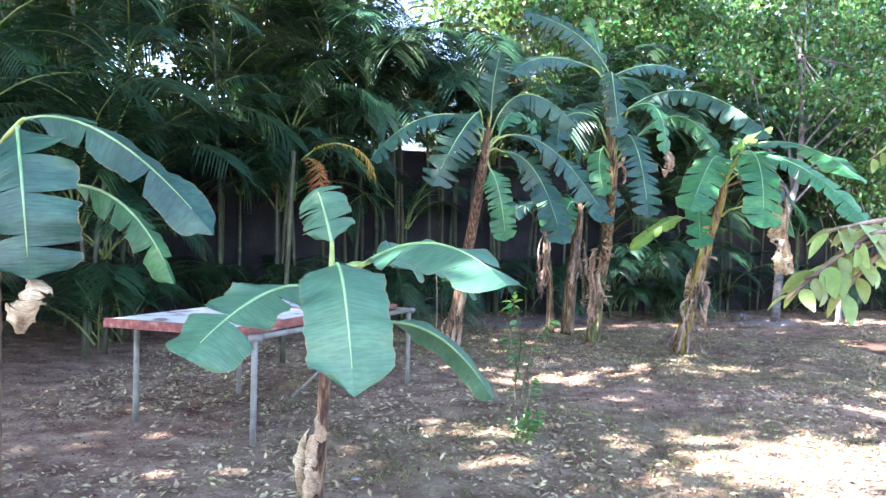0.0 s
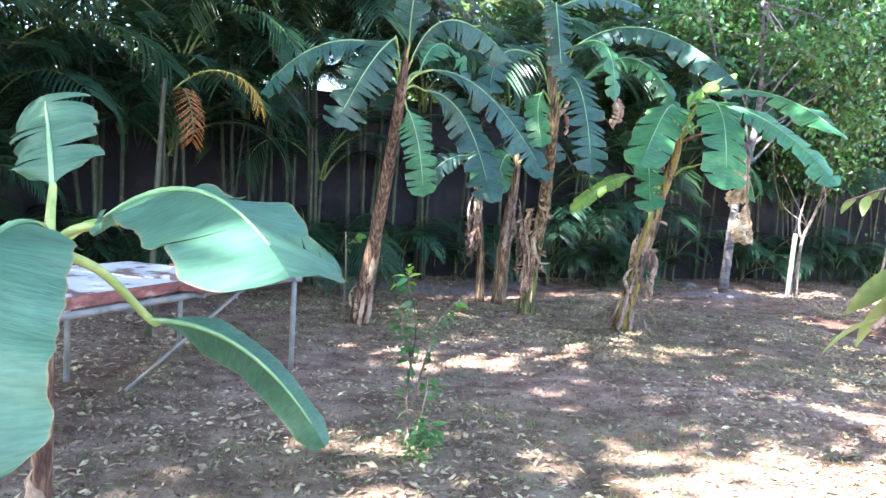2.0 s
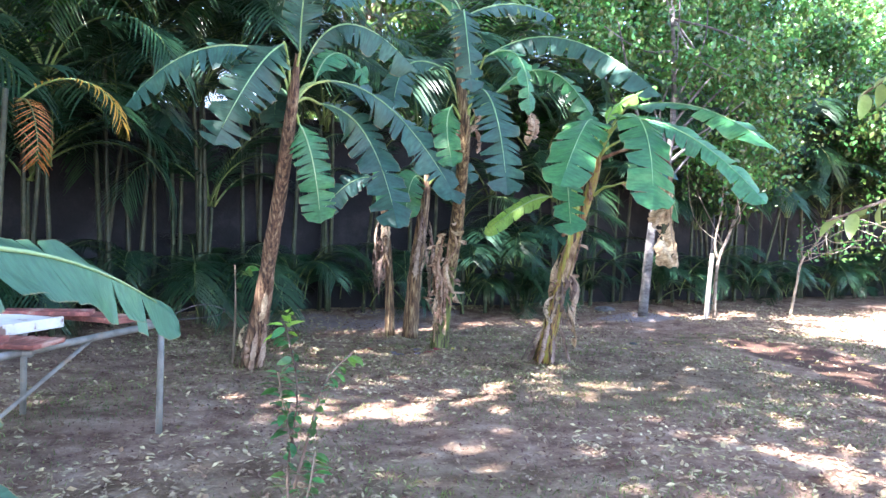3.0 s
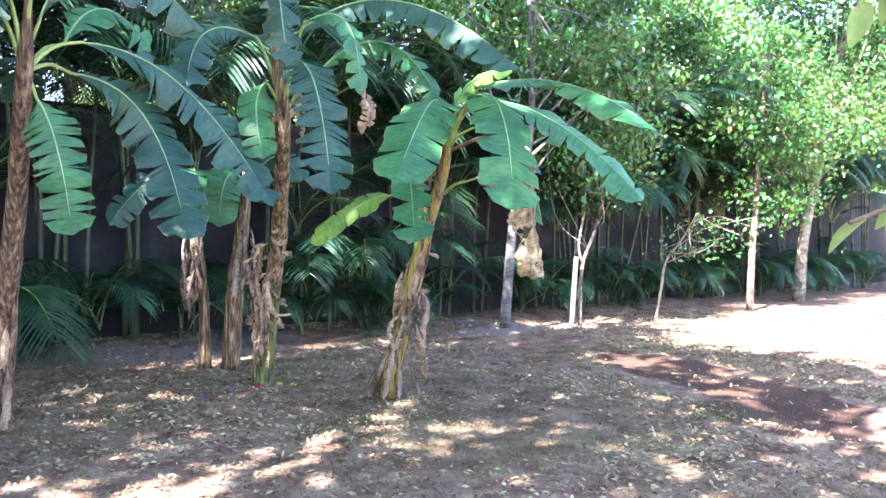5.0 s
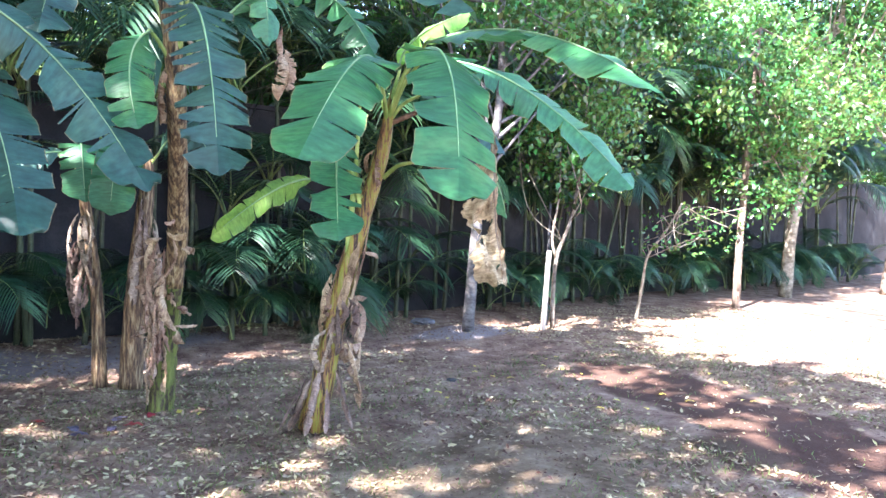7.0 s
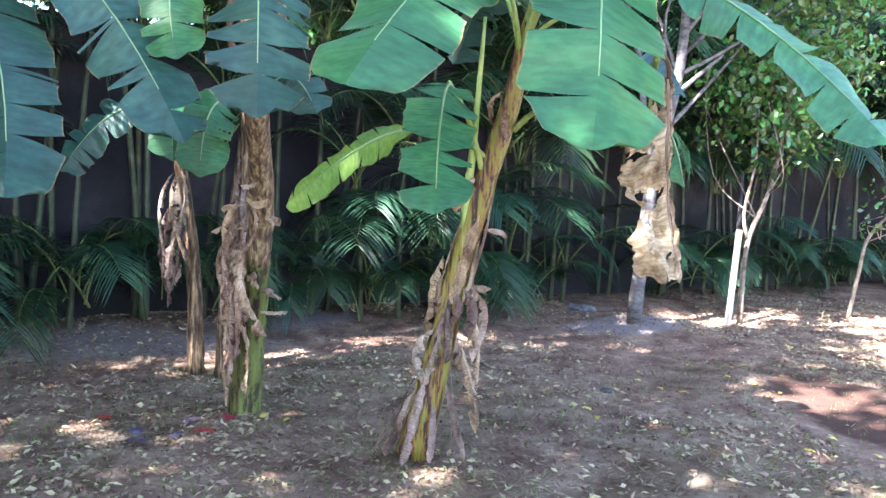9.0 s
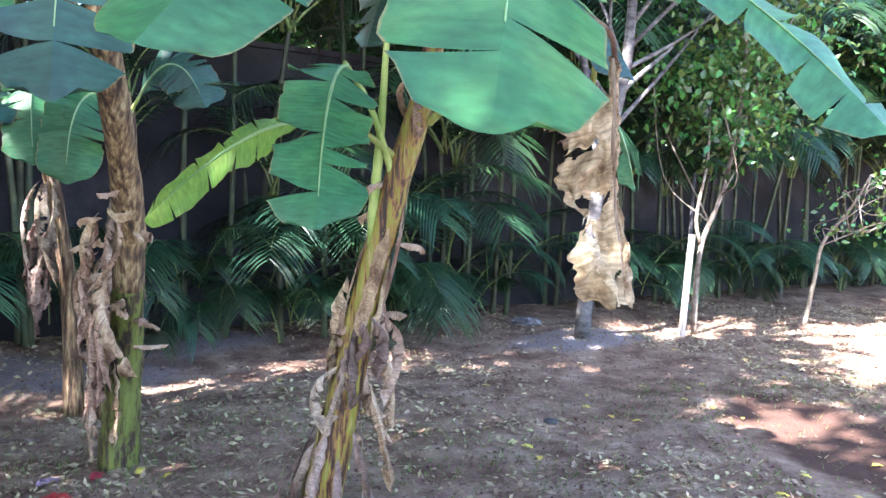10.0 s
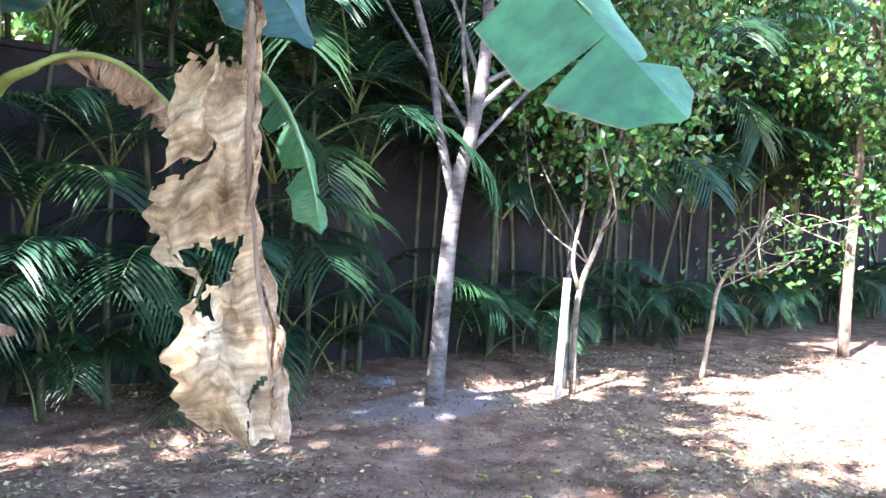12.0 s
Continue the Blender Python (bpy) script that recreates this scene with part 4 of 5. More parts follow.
def tree(x, y, trunk, radius, crowns, leaf, seed, label, bark=BARK, leaves=LEAF, group="", name="tree", spread=0.27, twigs=8):
    """trunk: points from the foot up, relative to it. crowns: (centre, radii, clumps, leaves per clump)."""
    g = np.random.default_rng(seed)
    ob = thing(name, label, "tree", (x, y, float(ground_height(x, y)) - 0.02), group)
    put("trunk", mesh("trunk", *tube(trunk, [radius * 1.25, radius, radius * 0.8, radius * 0.45], 12, 26, 0.03, seed), bark), ob)
    vs, fs, o = [], [], 0
    p = smooth_path(trunk, 20)
    for centre, radii, clumps, per in crowns:
        c, pts = crown_points(np.array(centre, float), np.array(radii, float), clumps, per, g, spread)
        v, f = leaf_cloud(pts, leaf, g)
        vs.append(v)
        fs.append(f + o)
        o += len(v)
        for q in c[:twigs]:
            s = p[g.integers(9, 20)]
            mid_ = (s + q) / 2 + g.normal(size=3) * 0.12
            put("limb", mesh("limb", *tube([s, mid_, q], [radius * 0.4, radius * 0.22, 0.008], 6, 9), bark), ob)
    put("crown", mesh("crown", np.vstack(vs), np.vstack(fs), leaves), ob, label="loose crown of small green leaves")
    return ob


grey = tree(5.06, 13.47, [(0, 0, 0), (0.06, 0.02, 0.9), (0.14, 0.02, 1.75), (0.3, 0, 2.5), (0.36, 0, 3.4), (0.3, 0.1, 5.2)], 0.064, [((0.2, 0.4, 4.8), (1.7, 1.3, 1.2), 44, 80), ((1.2, 0.3, 3.9), (1.1, 0.9, 0.7), 20, 80)], 0.1, 901, "slender grey-barked forked tree, pale ash at its foot", BARK_GREY)
put("limb", mesh("limb", *tube([(0.12, 0.03, 1.7), (0.0, 0.05, 2.2), (-0.1, 0.05, 2.8), (-0.35, 0, 3.6), (-0.6, 0, 4.6)], [0.04, 0.037, 0.034, 0.024, 0.01], 9, 18, 0.03), BARK_GREY), grey)
put("limb", mesh("limb", *tube([(0.27, 0, 2.4), (0.5, -0.05, 2.62), (0.75, -0.1, 2.85)], [0.03, 0.022, 0.012], 7, 9), BARK_GREY), grey)
fork = tree(6.51, 13.98, [(0, 0, 0), (0.0, 0, 0.6), (0.05, 0, 1.05), (0.28, 0.05, 1.6), (0.45, 0.1, 2.5), (0.5, 0.1, 3.4)], 0.027, [((0.3, 0.2, 2.65), (1.0, 0.7, 0.6), 34, 70), ((0.5, 0.3, 3.6), (1.3, 0.9, 0.8), 34, 80)], 0.092, 902, "small pale forked tree beside a wooden stake", BARK_PALE, twigs=4)
put("limb", mesh("limb", *tube([(0.02, 0, 1.0), (-0.04, 0, 1.3), (0.08, 0.05, 1.9), (0.1, 0.1, 2.6)], [0.022, 0.02, 0.015, 0.008], 8, 14), BARK_PALE), fork)
tree(8.18, 14.49, [(0, 0, 0), (0.1, 0, 0.6), (0.18, 0, 1.0), (0.5, 0, 1.4), (0.75, 0, 1.8)], 0.022, [((0.25, -0.1, 1.35), (0.25, 0.2, 0.3), 6, 16), ((1.2, 0, 1.55), (0.8, 0.5, 0.45), 12, 22)], 0.075, 903, "thin crooked sapling with sparse leaves", BARK_PALE, spread=0.2)
tree(11.04, 15.72, [(0, 0, 0), (0.03, 0, 1.2), (0.1, 0, 2.2), (0.15, 0, 3.4), (0.3, 0, 5)], 0.06, [((0.2, 0, 4.0), (1.5, 1.2, 1.1), 54, 85), ((0.5, -0.2, 2.5), (1.0, 0.7, 0.6), 22, 70)], 0.11, 904, "slim brown tree with sunlit light green crown", BARK)
tree(13.66, 17.37, [(0, 0, 0), (0.1, 0, 1.4), (0.4, 0, 2.8), (0.8, 0, 4.4), (1.3, 0, 6.5)], 0.11, [((0.2, -0.3, 4.3), (2.1, 1.4, 1.2), 64, 85), ((1.5, 0.3, 6.8), (2.3, 1.8, 1.3), 54, 80)], 0.13, 905, "pale-trunked tree with a bright sunlit crown", BARK_PALE)
tree(16.8, 17.6, [(0, 0, 0), (0.15, 0, 1.2), (0.3, 0, 2.6), (0.4, 0, 4.6)], 0.17, [((0.5, 0.2, 6.0), (2.4, 2.0, 1.5), 50, 90)], 0.14, 906, "stout pale trunk standing in full sun", BARK_PALE)
# taller trees behind the wall
for i, (x, y, h, r) in enumerate(((-8.4, 12.5, 5.6, 2.4), (-4.4, 14.5, 5.8, 2.4), (2.6, 17.5, 5.6, 2.2), (5.2, 18.6, 5.4, 2.2), (7.6, 18.2, 4.8, 2.3), (9.8, 19.6, 5.6, 2.5), (12.4, 21.2, 5.6, 2.6), (15.6, 23.0, 6.0, 3.0), (19.5, 24.5, 6.4, 3.2), (23.5, 25.5, 7, 3.4))):
    tree(x, y, [(0, 0, 0), (0.1, 0, h * 0.35), (0.2, 0.1, h * 0.7), (0.1, 0.2, h)], 0.13, [((0, 0, h * 0.62), (r, r * 0.8, 1.5), 80, 120), ((0.2, 0, h + 0.6), (r * 0.9, r * 0.8, 1.6), 60, 110)], 0.155, 920 + i, "leafy tree behind the garden wall, crown in sun", BARK, group="trees behind the wall", spread=0.26)
for i, (x, y, h, r) in enumerate(((-12, 20, 8, 4), (-7.5, 24, 9, 4), (0.6, 24, 9.5, 2.4), (3.6, 28, 9.5, 3.6), (6, 29, 9, 4), (11, 30, 9.5, 4.2), (17, 32, 10, 4.6), (24, 34, 10, 5), (32, 33, 10, 5))):
    tree(x, y, [(0, 0, 0), (0.1, 0, h * 0.35), (0.5, 0.1, h * 0.7), (0.4, 0.2, h)], 0.32 if i == 2 else 0.25, [((0, 0, h * 0.5), (r, r * 0.7, 2.2), 46, 110), ((0.2, 0, h), (r, r * 0.8, 2.4), 44, 110)], 0.26, 940 + i, "tall tree beyond the wall with ragged sunlit crown", BARK, LEAF_FAR, "far trees", spread=0.6)


# ---- unseen trees added behind the walker to shade the garden ----
def shade_here(x, y):
    """How closely the added crowns stand above the point of the ground that they shade."""
    s = ((x - 1.8) * 10 - (y - 4.8) * 7.2) / 12.3
    lit = 0.9 - 0.34 * s
    if x > 6.6 + 0.5 * abs(y - 12.0) and y > 9.5:
        lit = min(lit, 0.1)
    if 4.4 < x < 7 and 7.0 < y < 10.5:
        lit = min(lit, 0.42)
    if 1.2 < x < 3.6 and 1.5 < y < 5.6:
        lit = min(lit, 0.3)
    if y > wall_y(x) - (2.3 if x < 11 else 1.2):
        lit = 0.64 if x > 1 else 0.9
    # crowns closed here to keep sun off the leaning plant's leaves
    if math.hypot(x - 4.5, y - 9.8) < 0.9:
        lit = 1.2
    return max(0.06, lit if lit > 1 else min(0.97, lit))


# holes left in the added crowns: x, y, radius of each sunlit spot
SUN_GAPS = ((2.9, 8.65, 0.36), (4.85, 10.75, 0.36), (5.2, 8.9, 0.45), (5.7, 11.2, 0.4), (3.7, 7.6, 0.35), (0.7, 7.6, 0.4), (0.32, 5.26, 0.36), (0.06, 11.63, 0.3), (2.3, 5.0, 0.5), (3.63, 6.32, 0.5), (1.35, 8.17, 0.34), (0.3, 9.85, 0.3))


def build_shade():
    g = np.random.default_rng(77)
    # feet chosen out of view; only the shade of the crowns matters
    feet = ((-10.5, -7.5), (-3.0, -9.5), (-14.0, 3.0), (3.5, -8.0))
    groups = [[] for _ in feet]
    for gx in np.arange(-13, 24, 0.5):
        for gy in np.arange(-8, 23, 0.5):
            x, y = gx + g.uniform(-0.25, 0.25), gy + g.uniform(-0.25, 0.25)
            nz = 0.5 + 0.62 * noise.noise(Vector((x * 0.55, y * 0.55, 3.3))) + 0.42 * noise.noise(Vector((x * 1.4, y * 1.4, 8.3)))
            if nz > shade_here(x, y) or any(math.hypot((x - a) / (1.5 * r), (y - b) / r) < 1 for a, b, r in SUN_GAPS):
                continue
            z = g.uniform(8.5, 11.0)
            c = np.array((x, y, 0)) + np.array(SUN_DIR) / SUN_DIR.z * z
            c[2] = z
            k = int(np.argmin([math.hypot(c[0] - a, c[1] - b) for a, b in feet]))
            groups[k].append(c)
    for (fx, fy), pts in zip(feet, groups):
        ob = thing("unseen_shade_tree", "unseen spreading tree added to shade the garden", "tree", (fx, fy, -0.02), "shade trees")
        put("trunk", mesh("trunk", *tube([(0, 0, 0), (0.1, 0.1, 3), (0.2, 0, 6), (0.1, 0, 9)], [0.45, 0.36, 0.3, 0.15], 12, 20, 0.04), BARK), ob)
        if not pts:
            continue
        p = np.array(pts) - (fx, fy, 0)
        for q in p[:: max(1, len(p) // 14)]:
            put("limb", mesh("limb", *tube([(0.15, 0, 6.2), (np.array((0.1, 0, 7.4)) + q) / 2 + (0, 0, 0.5), q], [0.16, 0.09, 0.02], 6, 9), BARK), ob)
        pp = np.repeat(p, 52, 0) + g.normal(size=(len(p) * 52, 3)) * (0.27, 0.27, 0.3)
        v, f = leaf_cloud(pp, 0.3, g, flat=0.5, droop=0.1, folded=False, ratio=0.6)
        put("crown", mesh("crown", v, f, LEAF_FAR), ob)


build_shade()


# ---- citrus tree whose twigs reach into the way ----
def big_leaves(twig, count, size, g, ratio=0.48):
    """Pointed folded leaves along a twig."""
    vs, fs, o = [], [], 0
    C = smooth_path(twig, 40)
    for k in range(count):
        u = 0.25 + 0.75 * (k + 0.5) / count
        i = min(int(u * 39), 38)
        t = unit(C[i + 1] - C[i])
        side = unit(np.cross(t, (0, 0, 1.0))) * (1 if k % 2 else -1)
        d = unit(t * 0.5 + side * g.uniform(0.5, 1.0) + (0, 0, -g.uniform(0.1, 0.75)))
        up = unit(np.array((0, 0, 1.0)) + g.normal(size=3) * 0.35)
        s = unit(np.cross(d, up))
        n = np.cross(s, d)
        L = size * g.uniform(0.7, 1.2)
        rows = []
        for h in np.linspace(0, 1, 7):
            w = L * ratio * 0.5 * math.sin(math.pi * (0.03 + 0.95 * h) ** 0.85) ** 0.8
            c = C[i] + d * (0.15 * L + L * h) - n * L * 0.22 * h * h
            rows += [c - s * w + n * w * 0.3, c, c + s * w + n * w * 0.3]
        vs.append(np.array(rows))
        for h in range(6):
            for j in (0, 1):
                a = o + h * 3 + j
                fs.append((a, a + 1, a + 4, a + 3))
        o += 21
    return np.vstack(vs), fs


citrus = thing("citrus_tree", "small citrus tree with bright glossy yellow-green leaves", "tree", (3.3, 3.0, 0))
citrus.location = (0, 0, 0)
put("trunk", mesh("trunk", *tube([(3.3, 3.0, 0), (3.25, 2.95, 0.7), (3.1, 2.9, 1.4), (3.0, 2.9, 2.4)], [0.07, 0.055, 0.045, 0.02], 10, 18, 0.04), BARK), citrus)
gl = np.random.default_rng(5)
for tw, n, sz in (
        ([(3.1, 2.9, 1.45), (1.9, 2.4, 1.58), (1.2, 2.05, 1.42), (0.78, 1.86, 1.3)], 26, 0.11),
        ([(1.3, 2.1, 1.46), (0.97, 1.95, 1.4), (0.72, 1.84, 1.24)], 14, 0.11),
        ([(1.25, 2.08, 1.44), (1.05, 1.95, 1.38), (0.9, 1.88, 1.25)], 9, 0.1),
        ([(1.3, 2.1, 1.46), (1.05, 1.98, 1.45), (0.92, 1.95, 1.36)], 8, 0.1),
        ([(1.6, 2.22, 1.54), (1.15, 2.1, 1.5), (0.9, 2.0, 1.45)], 14, 0.12),
        ([(3.1, 2.9, 1.5), (2.5, 3.6, 1.7), (2.15, 3.95, 1.58), (1.86, 4.05, 1.46)], 14, 0.1),
        ([(3.05, 2.9, 1.9), (2.5, 3.7, 2.1), (2.3, 4.2, 2.05), (2.2, 4.4, 1.95)], 14, 0.1),
        ([(3.05, 2.9, 1.9), (2.3, 2.7, 2.2), (1.75, 2.6, 2.15), (1.5, 2.6, 2.0)], 14, 0.11),
        ([(3.0, 2.9, 2.2), (2.6, 3.6, 2.5), (2.5, 4.3, 2.4)], 10, 0.1),
        ([(3.0, 2.9, 2.3), (3.2, 3.4, 2.6), (3.3, 3.8, 2.5)], 10, 0.1)):
    put("branch", mesh("branch", *tube(tw, [0.014, 0.009, 0.004], 6, 16), BARK), citrus)
    put("foliage", mesh("foliage", *big_leaves(tw, n, sz, gl), LEAF_CITRUS), citrus)

# ---- thin shrub in the open ----
shrub = thing("shrub", "thin leafy shrub with bright new leaves on top", "shrub", (0.09, 4.85, 0))
gs = np.random.default_rng(8)
for k, tw in enumerate(([(0, 0, 0), (-0.03, 0.02, 0.35), (0.0, 0.03, 0.7), (-0.06, 0.06, 0.98)], [(0, 0, 0.3), (0.06, 0, 0.55), (0.12, 0, 0.75), (0.22, 0.02, 0.86)], [(0, 0.02, 0.45), (-0.05, 0.05, 0.6), (-0.08, 0.02, 0.78)], [(0.02, 0, 0.1), (0.06, 0, 0.3), (0.08, 0.02, 0.45)], [(0, 0, 0.05), (0.08, -0.02, 0.12), (0.1, 0, 0.2)])):
    put("stem", mesh("stem", *tube(tw, [0.008, 0.005, 0.003], 6, 14), BARK), shrub)
    put("foliage", mesh("foliage", *big_leaves(tw, 46 if k == 0 else 26, 0.075, gs, 0.42), LEAF_SHRUB), shrub)
put("foliage", mesh("foliage", *big_leaves([(-0.05, 0.05, 0.88), (-0.06, 0.06, 0.96), (-0.05, 0.06, 1.02)], 12, 0.085, gs, 0.4), LEAF_YOUNG), shrub, label="bright lime new leaves")
c, p = crown_points(np.array((0.07, -0.02, 0.1)), np.array((0.1, 0.1, 0.08)), 14, 14, gs, 0.03)
put("foliage", mesh("foliage", *leaf_cloud(p, 0.05, gs, ratio=0.3), LEAF_SHRUB), shrub)

# ---- table of steel tube with loose painted boards ----
table = thing("garden_table", "steel tube table frame with loose chipped white and red boards", "table", (-1.67, 4.48, 0))
A, B, D = Vector((0, 0, 0)), Vector((0.82, 2.3, 0)), Vector((-1.0, 0.5, 0))
for p_ in (A, B, D, B + D, B * 0.5 + D):
    put("leg", mesh("leg", *tube([p_ + Vector((0, 0, 0.0)), p_ + Vector((0, 0, 0.7))], [0.021, 0.021], 10, 4), STEEL), table)
for a, b in ((A, B), (D, B + D), (A, D), (B, B + D), (B * 0.5, B * 0.5 + D)):
    e = (b - a).normalized() * 0.06
    put("rail", mesh("rail", *tube([a - e + Vector((0, 0, 0.715)), b + e + Vector((0, 0, 0.715))], [0.02, 0.02], 10, 4), STEEL), table)
put("brace", mesh("brace", *tube([B * 0.72 + Vector((0, 0, 0.71)), B * 0.42 + D * 0.35 + Vector((0, 0, 0.1))], [0.012, 0.012], 8, 4), STEEL), table)
tm = Matrix.Translation((-1.67, 4.48, 0)) @ Matrix.Rotation(math.atan2(2.3, 0.82), 4, "Z")


def board(name, label, cx, cy, z, sx, sy, sz, mat, turn=0, tilt=0, edge=None):
    ob = thing(name, label, "board")
    ob.matrix_basis = tm @ pose(cx, cy, z, tilt, 0, turn)
    put("panel", bevelled("panel", *box(0, 0, sz / 2, sx, sy, sz), mat, 0.006), ob)
    if edge:
        put("edge_strip", bevelled("edge_strip", *box(-sx / 2 - 0.016, 0, sz / 2, 0.03, sy, sz + 0.012), edge, 0.004), ob, label="worn red edge strip")
        put("edge_strip", bevelled("edge_strip", *box(0, -sy / 2 - 0.016, sz / 2, sx, 0.03, sz + 0.012), PAINT_WHITE if cx > 1 else edge, 0.004), ob)
    return ob


board("tabletop_panel", "large chipped white panel with red edges on the frame", 0.55, 0.62, 0.737, 1.35, 1.05, 0.05, PAINT_WHITE, 2, 0, PAINT_RED)
board("tabletop_panel", "chipped white panel strewn with dry leaves", 1.62, 0.78, 0.737, 0.72, 0.8, 0.05, PAINT_WHITE, -3, 0, PAINT_WHITE)
board("plank", "worn reddish plank lying across the frame", 1.28, 0.12, 0.738, 0.28, 0.42, 0.025, PAINT_RED, 8)
board("plank", "dark red plank at the end of the frame", 2.28, 0.4, 0.738, 0.22, 0.62, 0.035, PAINT_RED, -8)
board("plank", "split brown plank with broken end", 2.1, 0.55, 0.775, 0.16, 0.5, 0.03, PAINT_RED, 25)
wire = put("wire", mesh("wire", *tube([(-0.85, 6.8, 0.74), (-0.65, 6.95, 0.82), (-0.5, 7.05, 0.78), (-0.6, 7.15, 0.72), (-0.84, 6.86, 0.725)], [0.003, 0.003], 5, 30), DARKPOST))
tagged(wire, "thin dark wire loop hanging off the table frame", "wire")

# ---- stakes ----
stake = put("stake", bevelled("stake", *box(0, 0, 0.54, 0.07, 0.03, 1.12), PLANK, 0.004), m=pose(6.285, 13.82, -0.01, 0, 4, 15))
tagged(stake, "weathered pale wooden stake in the ground", "stake")
post = put("post", mesh("post", *tube([(6.55, 14.25, -0.02), (6.56, 14.27, 0.9), (6.58, 14.28, 1.75)], [0.022, 0.02, 0.018], 8, 10, 0.04), DARKPOST))
tagged(post, "thin dark post behind the forked tree", "post")
for sx, sy, h in ((-0.72, 9.35, 0.95), (12.6, 17.6, 1.3)):
    sap = thing("sapling", "thin bare sapling with a few leaves", "sapling", (sx, sy, 0))
    put("stem", mesh("stem", *tube([(0, 0, 0), (0.02, 0, h * 0.5), (0.0, 0.02, h)], [0.014, 0.011, 0.006], 7, 12), BARK), sap)
    put("foliage", mesh("foliage", *big_leaves([(0, 0, h * 0.7), (0.05, 0, h * 0.9), (0.15, 0, h)], 7, 0.14, gs), LEAF_SHRUB), sap)


# ---- things lying on the ground ----
def lying_leaf(x, y, size, mat, name, label, category, seed, turn=0.0, group=""):
    z = float(ground_height(x, y)) + 0.012
    c, s = math.cos(turn) * size, math.sin(turn) * size
    me, _, _ = blade((x, y, z), (x + c * 0.5, y + s * 0.5, z + size * 0.14), (x + c, y + s, z), size * 0.24, (0, 0, 1), 0.1, 0, 0, 0.3, seed, mat, name, 14, 4)
    tagged(put(name, me), label, category, group)


for i, (x, y, mt) in enumerate(((1.19, 9.92, 0), (1.35, 10.14, 0), (0.68, 10.22, 0), (1.21, 10.19, 1), (0.84, 10.05, 1), (0.86, 9.75, 1), (1.12, 9.8, 1))):
    lying_leaf(x, y, 0.13, BRACT_PURPLE if mt else BRACT_RED, "fallen_bract", "dull purple fallen banana bract" if mt else "red fallen banana flower bract", "bract", 1000 + i, i * 1.3, "fallen bracts")
gy = np.random.default_rng(21)
for i in range(34):
    x, y = gy.uniform(1.5, 6.5), gy.uniform(9.6, 13.2)
    lying_leaf(x, y, gy.uniform(0.05, 0.09), YELLOW_LEAF, "fallen_leaf", "small yellow fallen leaf on the ground", "leaf", 1100 + i, gy.uniform(0, 6.28), "fallen yellow leaves")
for i, (x, y, a, L) in enumerate(((3.2, 11.7, 2.2, 0.35), (4.3, 13.0, 1.2, 0.3), (0.9, 10.9, 3.5, 0.5), (-1.0, 5.4, 0.6, 0.5), (0.5, 3.4, 2.0, 0.3))):
    z = float(ground_height(x, y))
    tw = put("fallen_twig", mesh("fallen_twig", *tube([(x, y, z + 0.01), (x + 0.5 * L * math.cos(a), y + 0.5 * L * math.sin(a), z + 0.03), (x + L * math.cos(a + 0.3), y + L * math.sin(a + 0.3), z + 0.012)], [0.011, 0.008, 0.004], 6, 9), BARK))
    tagged(tw, "short dry brown twig on the ground", "twig", "fallen twigs")
for i, (x, y, r) in enumerate(((4.75, 14.35, 0.16), (3.95, 11.0, 0.05), (-0.9, 3.9, 0.03))):
    bm = bmesh.new()
    bmesh.ops.create_icosphere(bm, subdivisions=3, radius=r)
    for v in bm.verts:
        v.co *= 1 + 0.35 * noise.noise(v.co * 2.2 / r + Vector((i * 5.0, 0, 0)))
        v.co.z *= 0.32
    me = bpy.data.meshes.new("stone")
    bm.to_mesh(me)
    bm.free()
    me.materials.append(DARKPOST if i == 1 else RUST_STONE)
    tagged(put("stone", me, m=Matrix.Translation((x, y, float(ground_height(x, y)) + r * 0.1))), "flat grey stone half sunk in the earth", "stone", "stones")


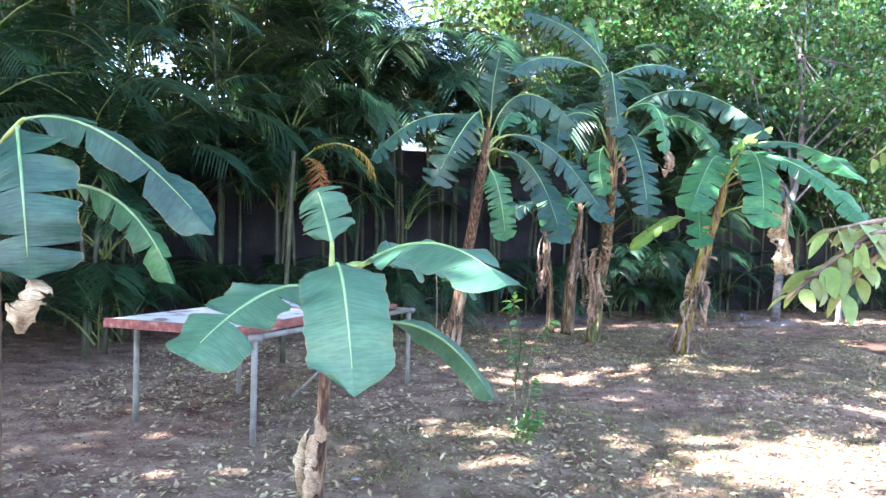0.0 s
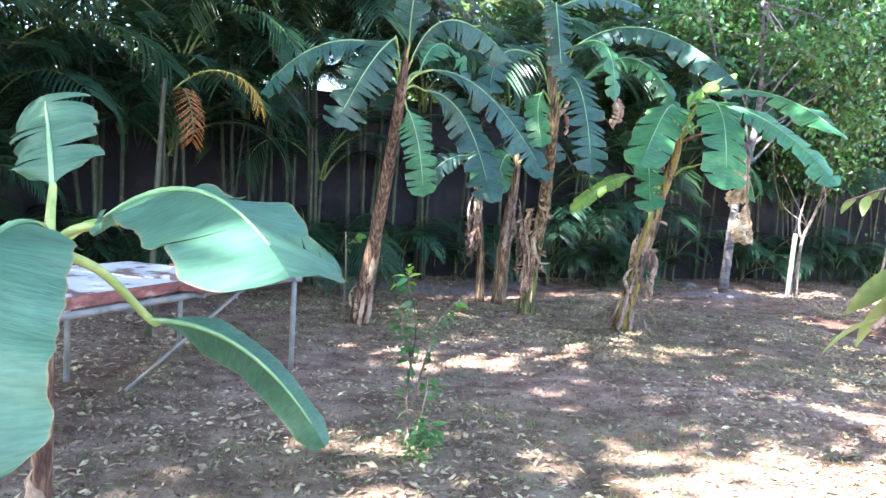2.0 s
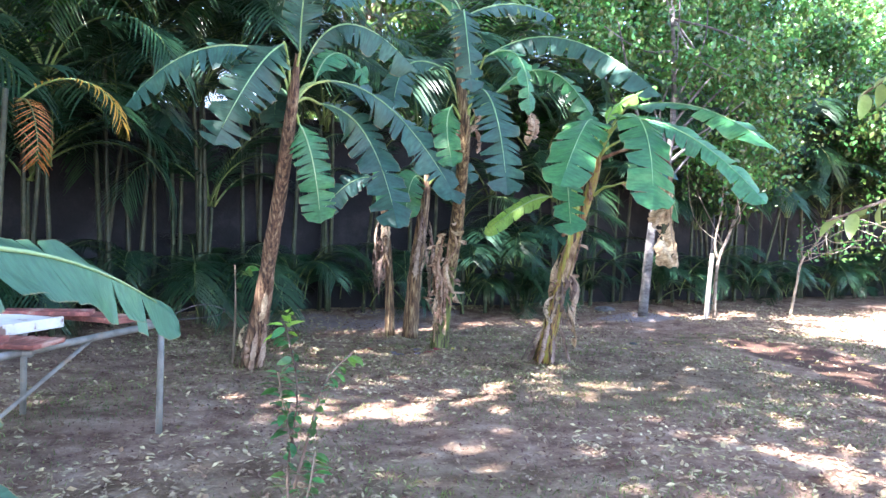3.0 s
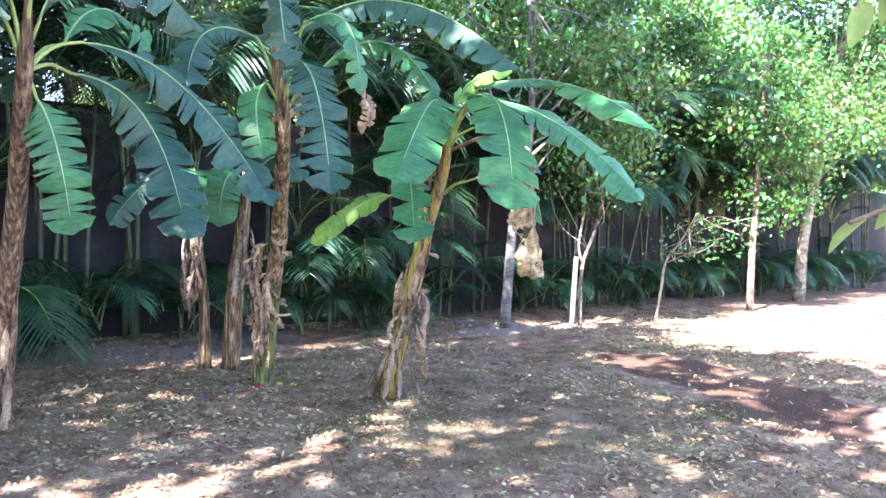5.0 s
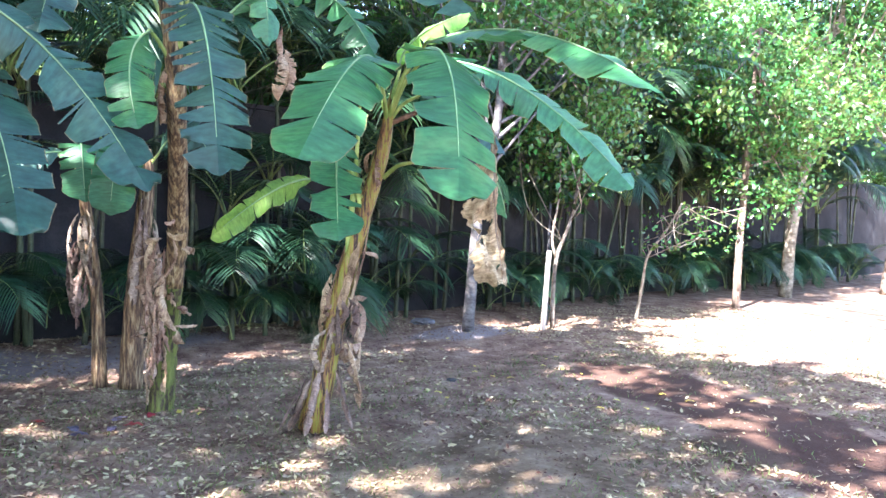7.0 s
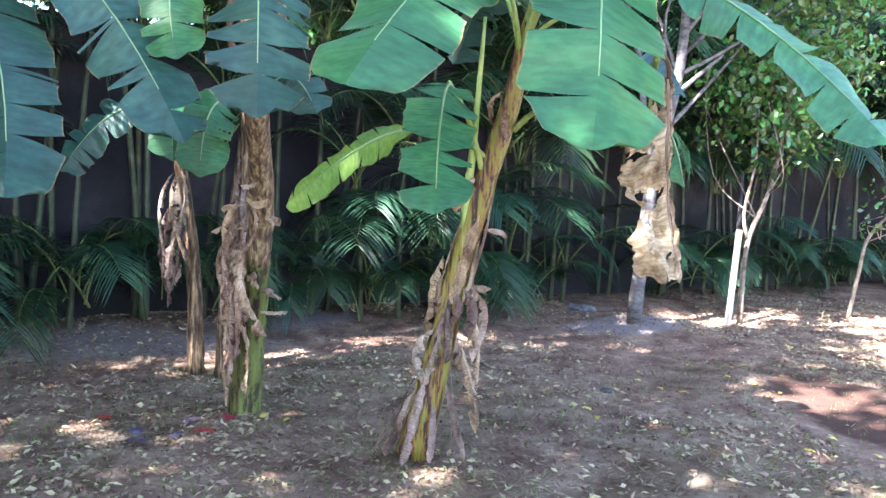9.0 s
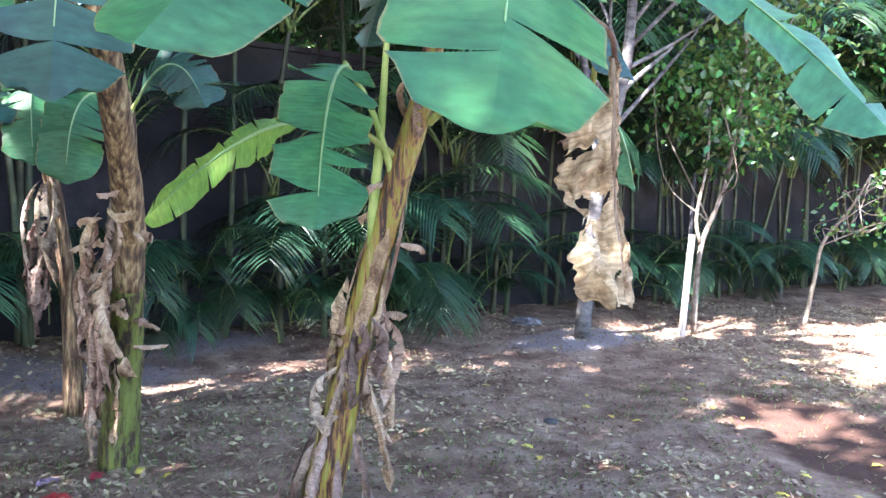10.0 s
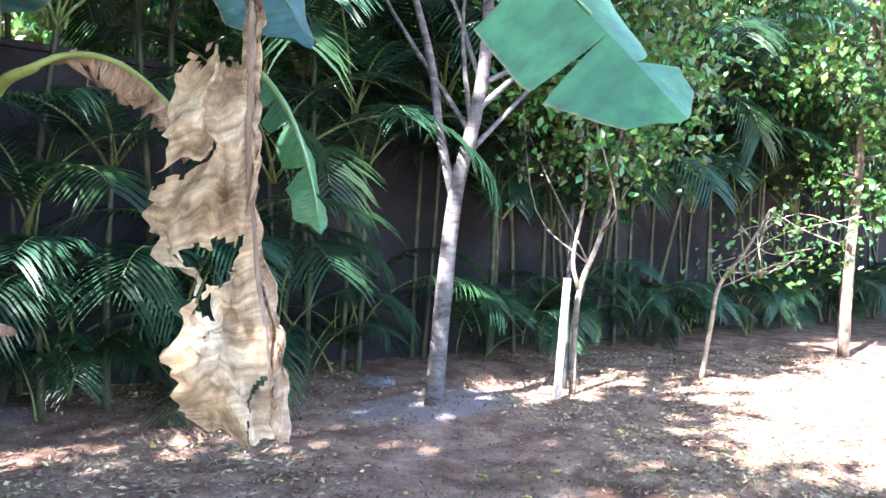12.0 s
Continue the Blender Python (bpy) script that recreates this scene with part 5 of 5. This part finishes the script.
def scatter(name, n, area, size, mat, label, seed, grow=False, patch=None):
    g = np.random.default_rng(seed)
    x = g.uniform(area[0], area[1], n)
    y = area[2] + (area[3] - area[2]) * g.uniform(0, 1, n)
    y = np.minimum(y, wall_y(x) - 0.05)
    keep = np.ones(n, bool)
    dug = ((x - 5.7) / 0.8) ** 2 + ((y - 9.3) / 2.1) ** 2
    keep &= (dug > 1) | (g.uniform(0, 1, n) < 0.12)
    if patch:
        f = np.array([noise.noise(Vector((a * patch, b * patch, seed))) for a, b in zip(x, y)])
        keep &= f + g.normal(size=n) * 0.12 > -0.1
    x, y = x[keep], y[keep]
    n = len(x)
    c = np.stack([x, y, ground_height(x, y) + 0.004], 1)
    if grow:
        a = g.uniform(0, 6.28, n)
        h = size * g.uniform(0.4, 1.3, n)[:, None]
        side = np.stack([np.cos(a), np.sin(a), 0 * a], 1) * 0.0035
        lean = g.normal(size=(n, 3)) * (0.55, 0.55, 0)
        tip = c + (lean + (0, 0, 0.8)) * h
        v = np.stack([c - side, c + side, tip], 1).reshape(-1, 3)
        f = np.arange(n)[:, None] * 3 + (0, 1, 2)
    else:
        d = g.normal(size=(n, 3)) * (1, 1, 0.22)
        d = unit(d)
        s = unit(np.cross(d, (0, 0, 1.0) + g.normal(size=(n, 3)) * 0.35))
        L = size * g.uniform(0.5, 1.4, n)[:, None]
        w = L * g.uniform(0.12, 0.3, (n, 1))
        c[:, 2] += 0.006
        up = np.array((0, 0, 1.0))
        v = np.stack([c - d * L / 2, c + s * w + up * L * 0.1, c + d * L / 2 + up * L * 0.08, c - s * w + up * L * 0.05], 1).reshape(-1, 3)
        f = np.arange(n)[:, None] * 4 + (0, 1, 2, 3)
    tagged(put(name, mesh(name, v, f, mat, False)), label, "ground cover", kind="stuff")


scatter("leaf_litter", 190000, (-6, 11, -0.5, 17), 0.03, LITTER, "scattered small dry brown fallen leaves", 31)
scatter("dry_straw", 90000, (-4, 11, 0.5, 16), 0.05, STRAW, "flattened dry straw-coloured grass", 32, patch=0.5)
scatter("grass", 60000, (-2, 9, 1.5, 12), 0.045, TURF, "sparse short green grass tufts", 33, True, 0.7)
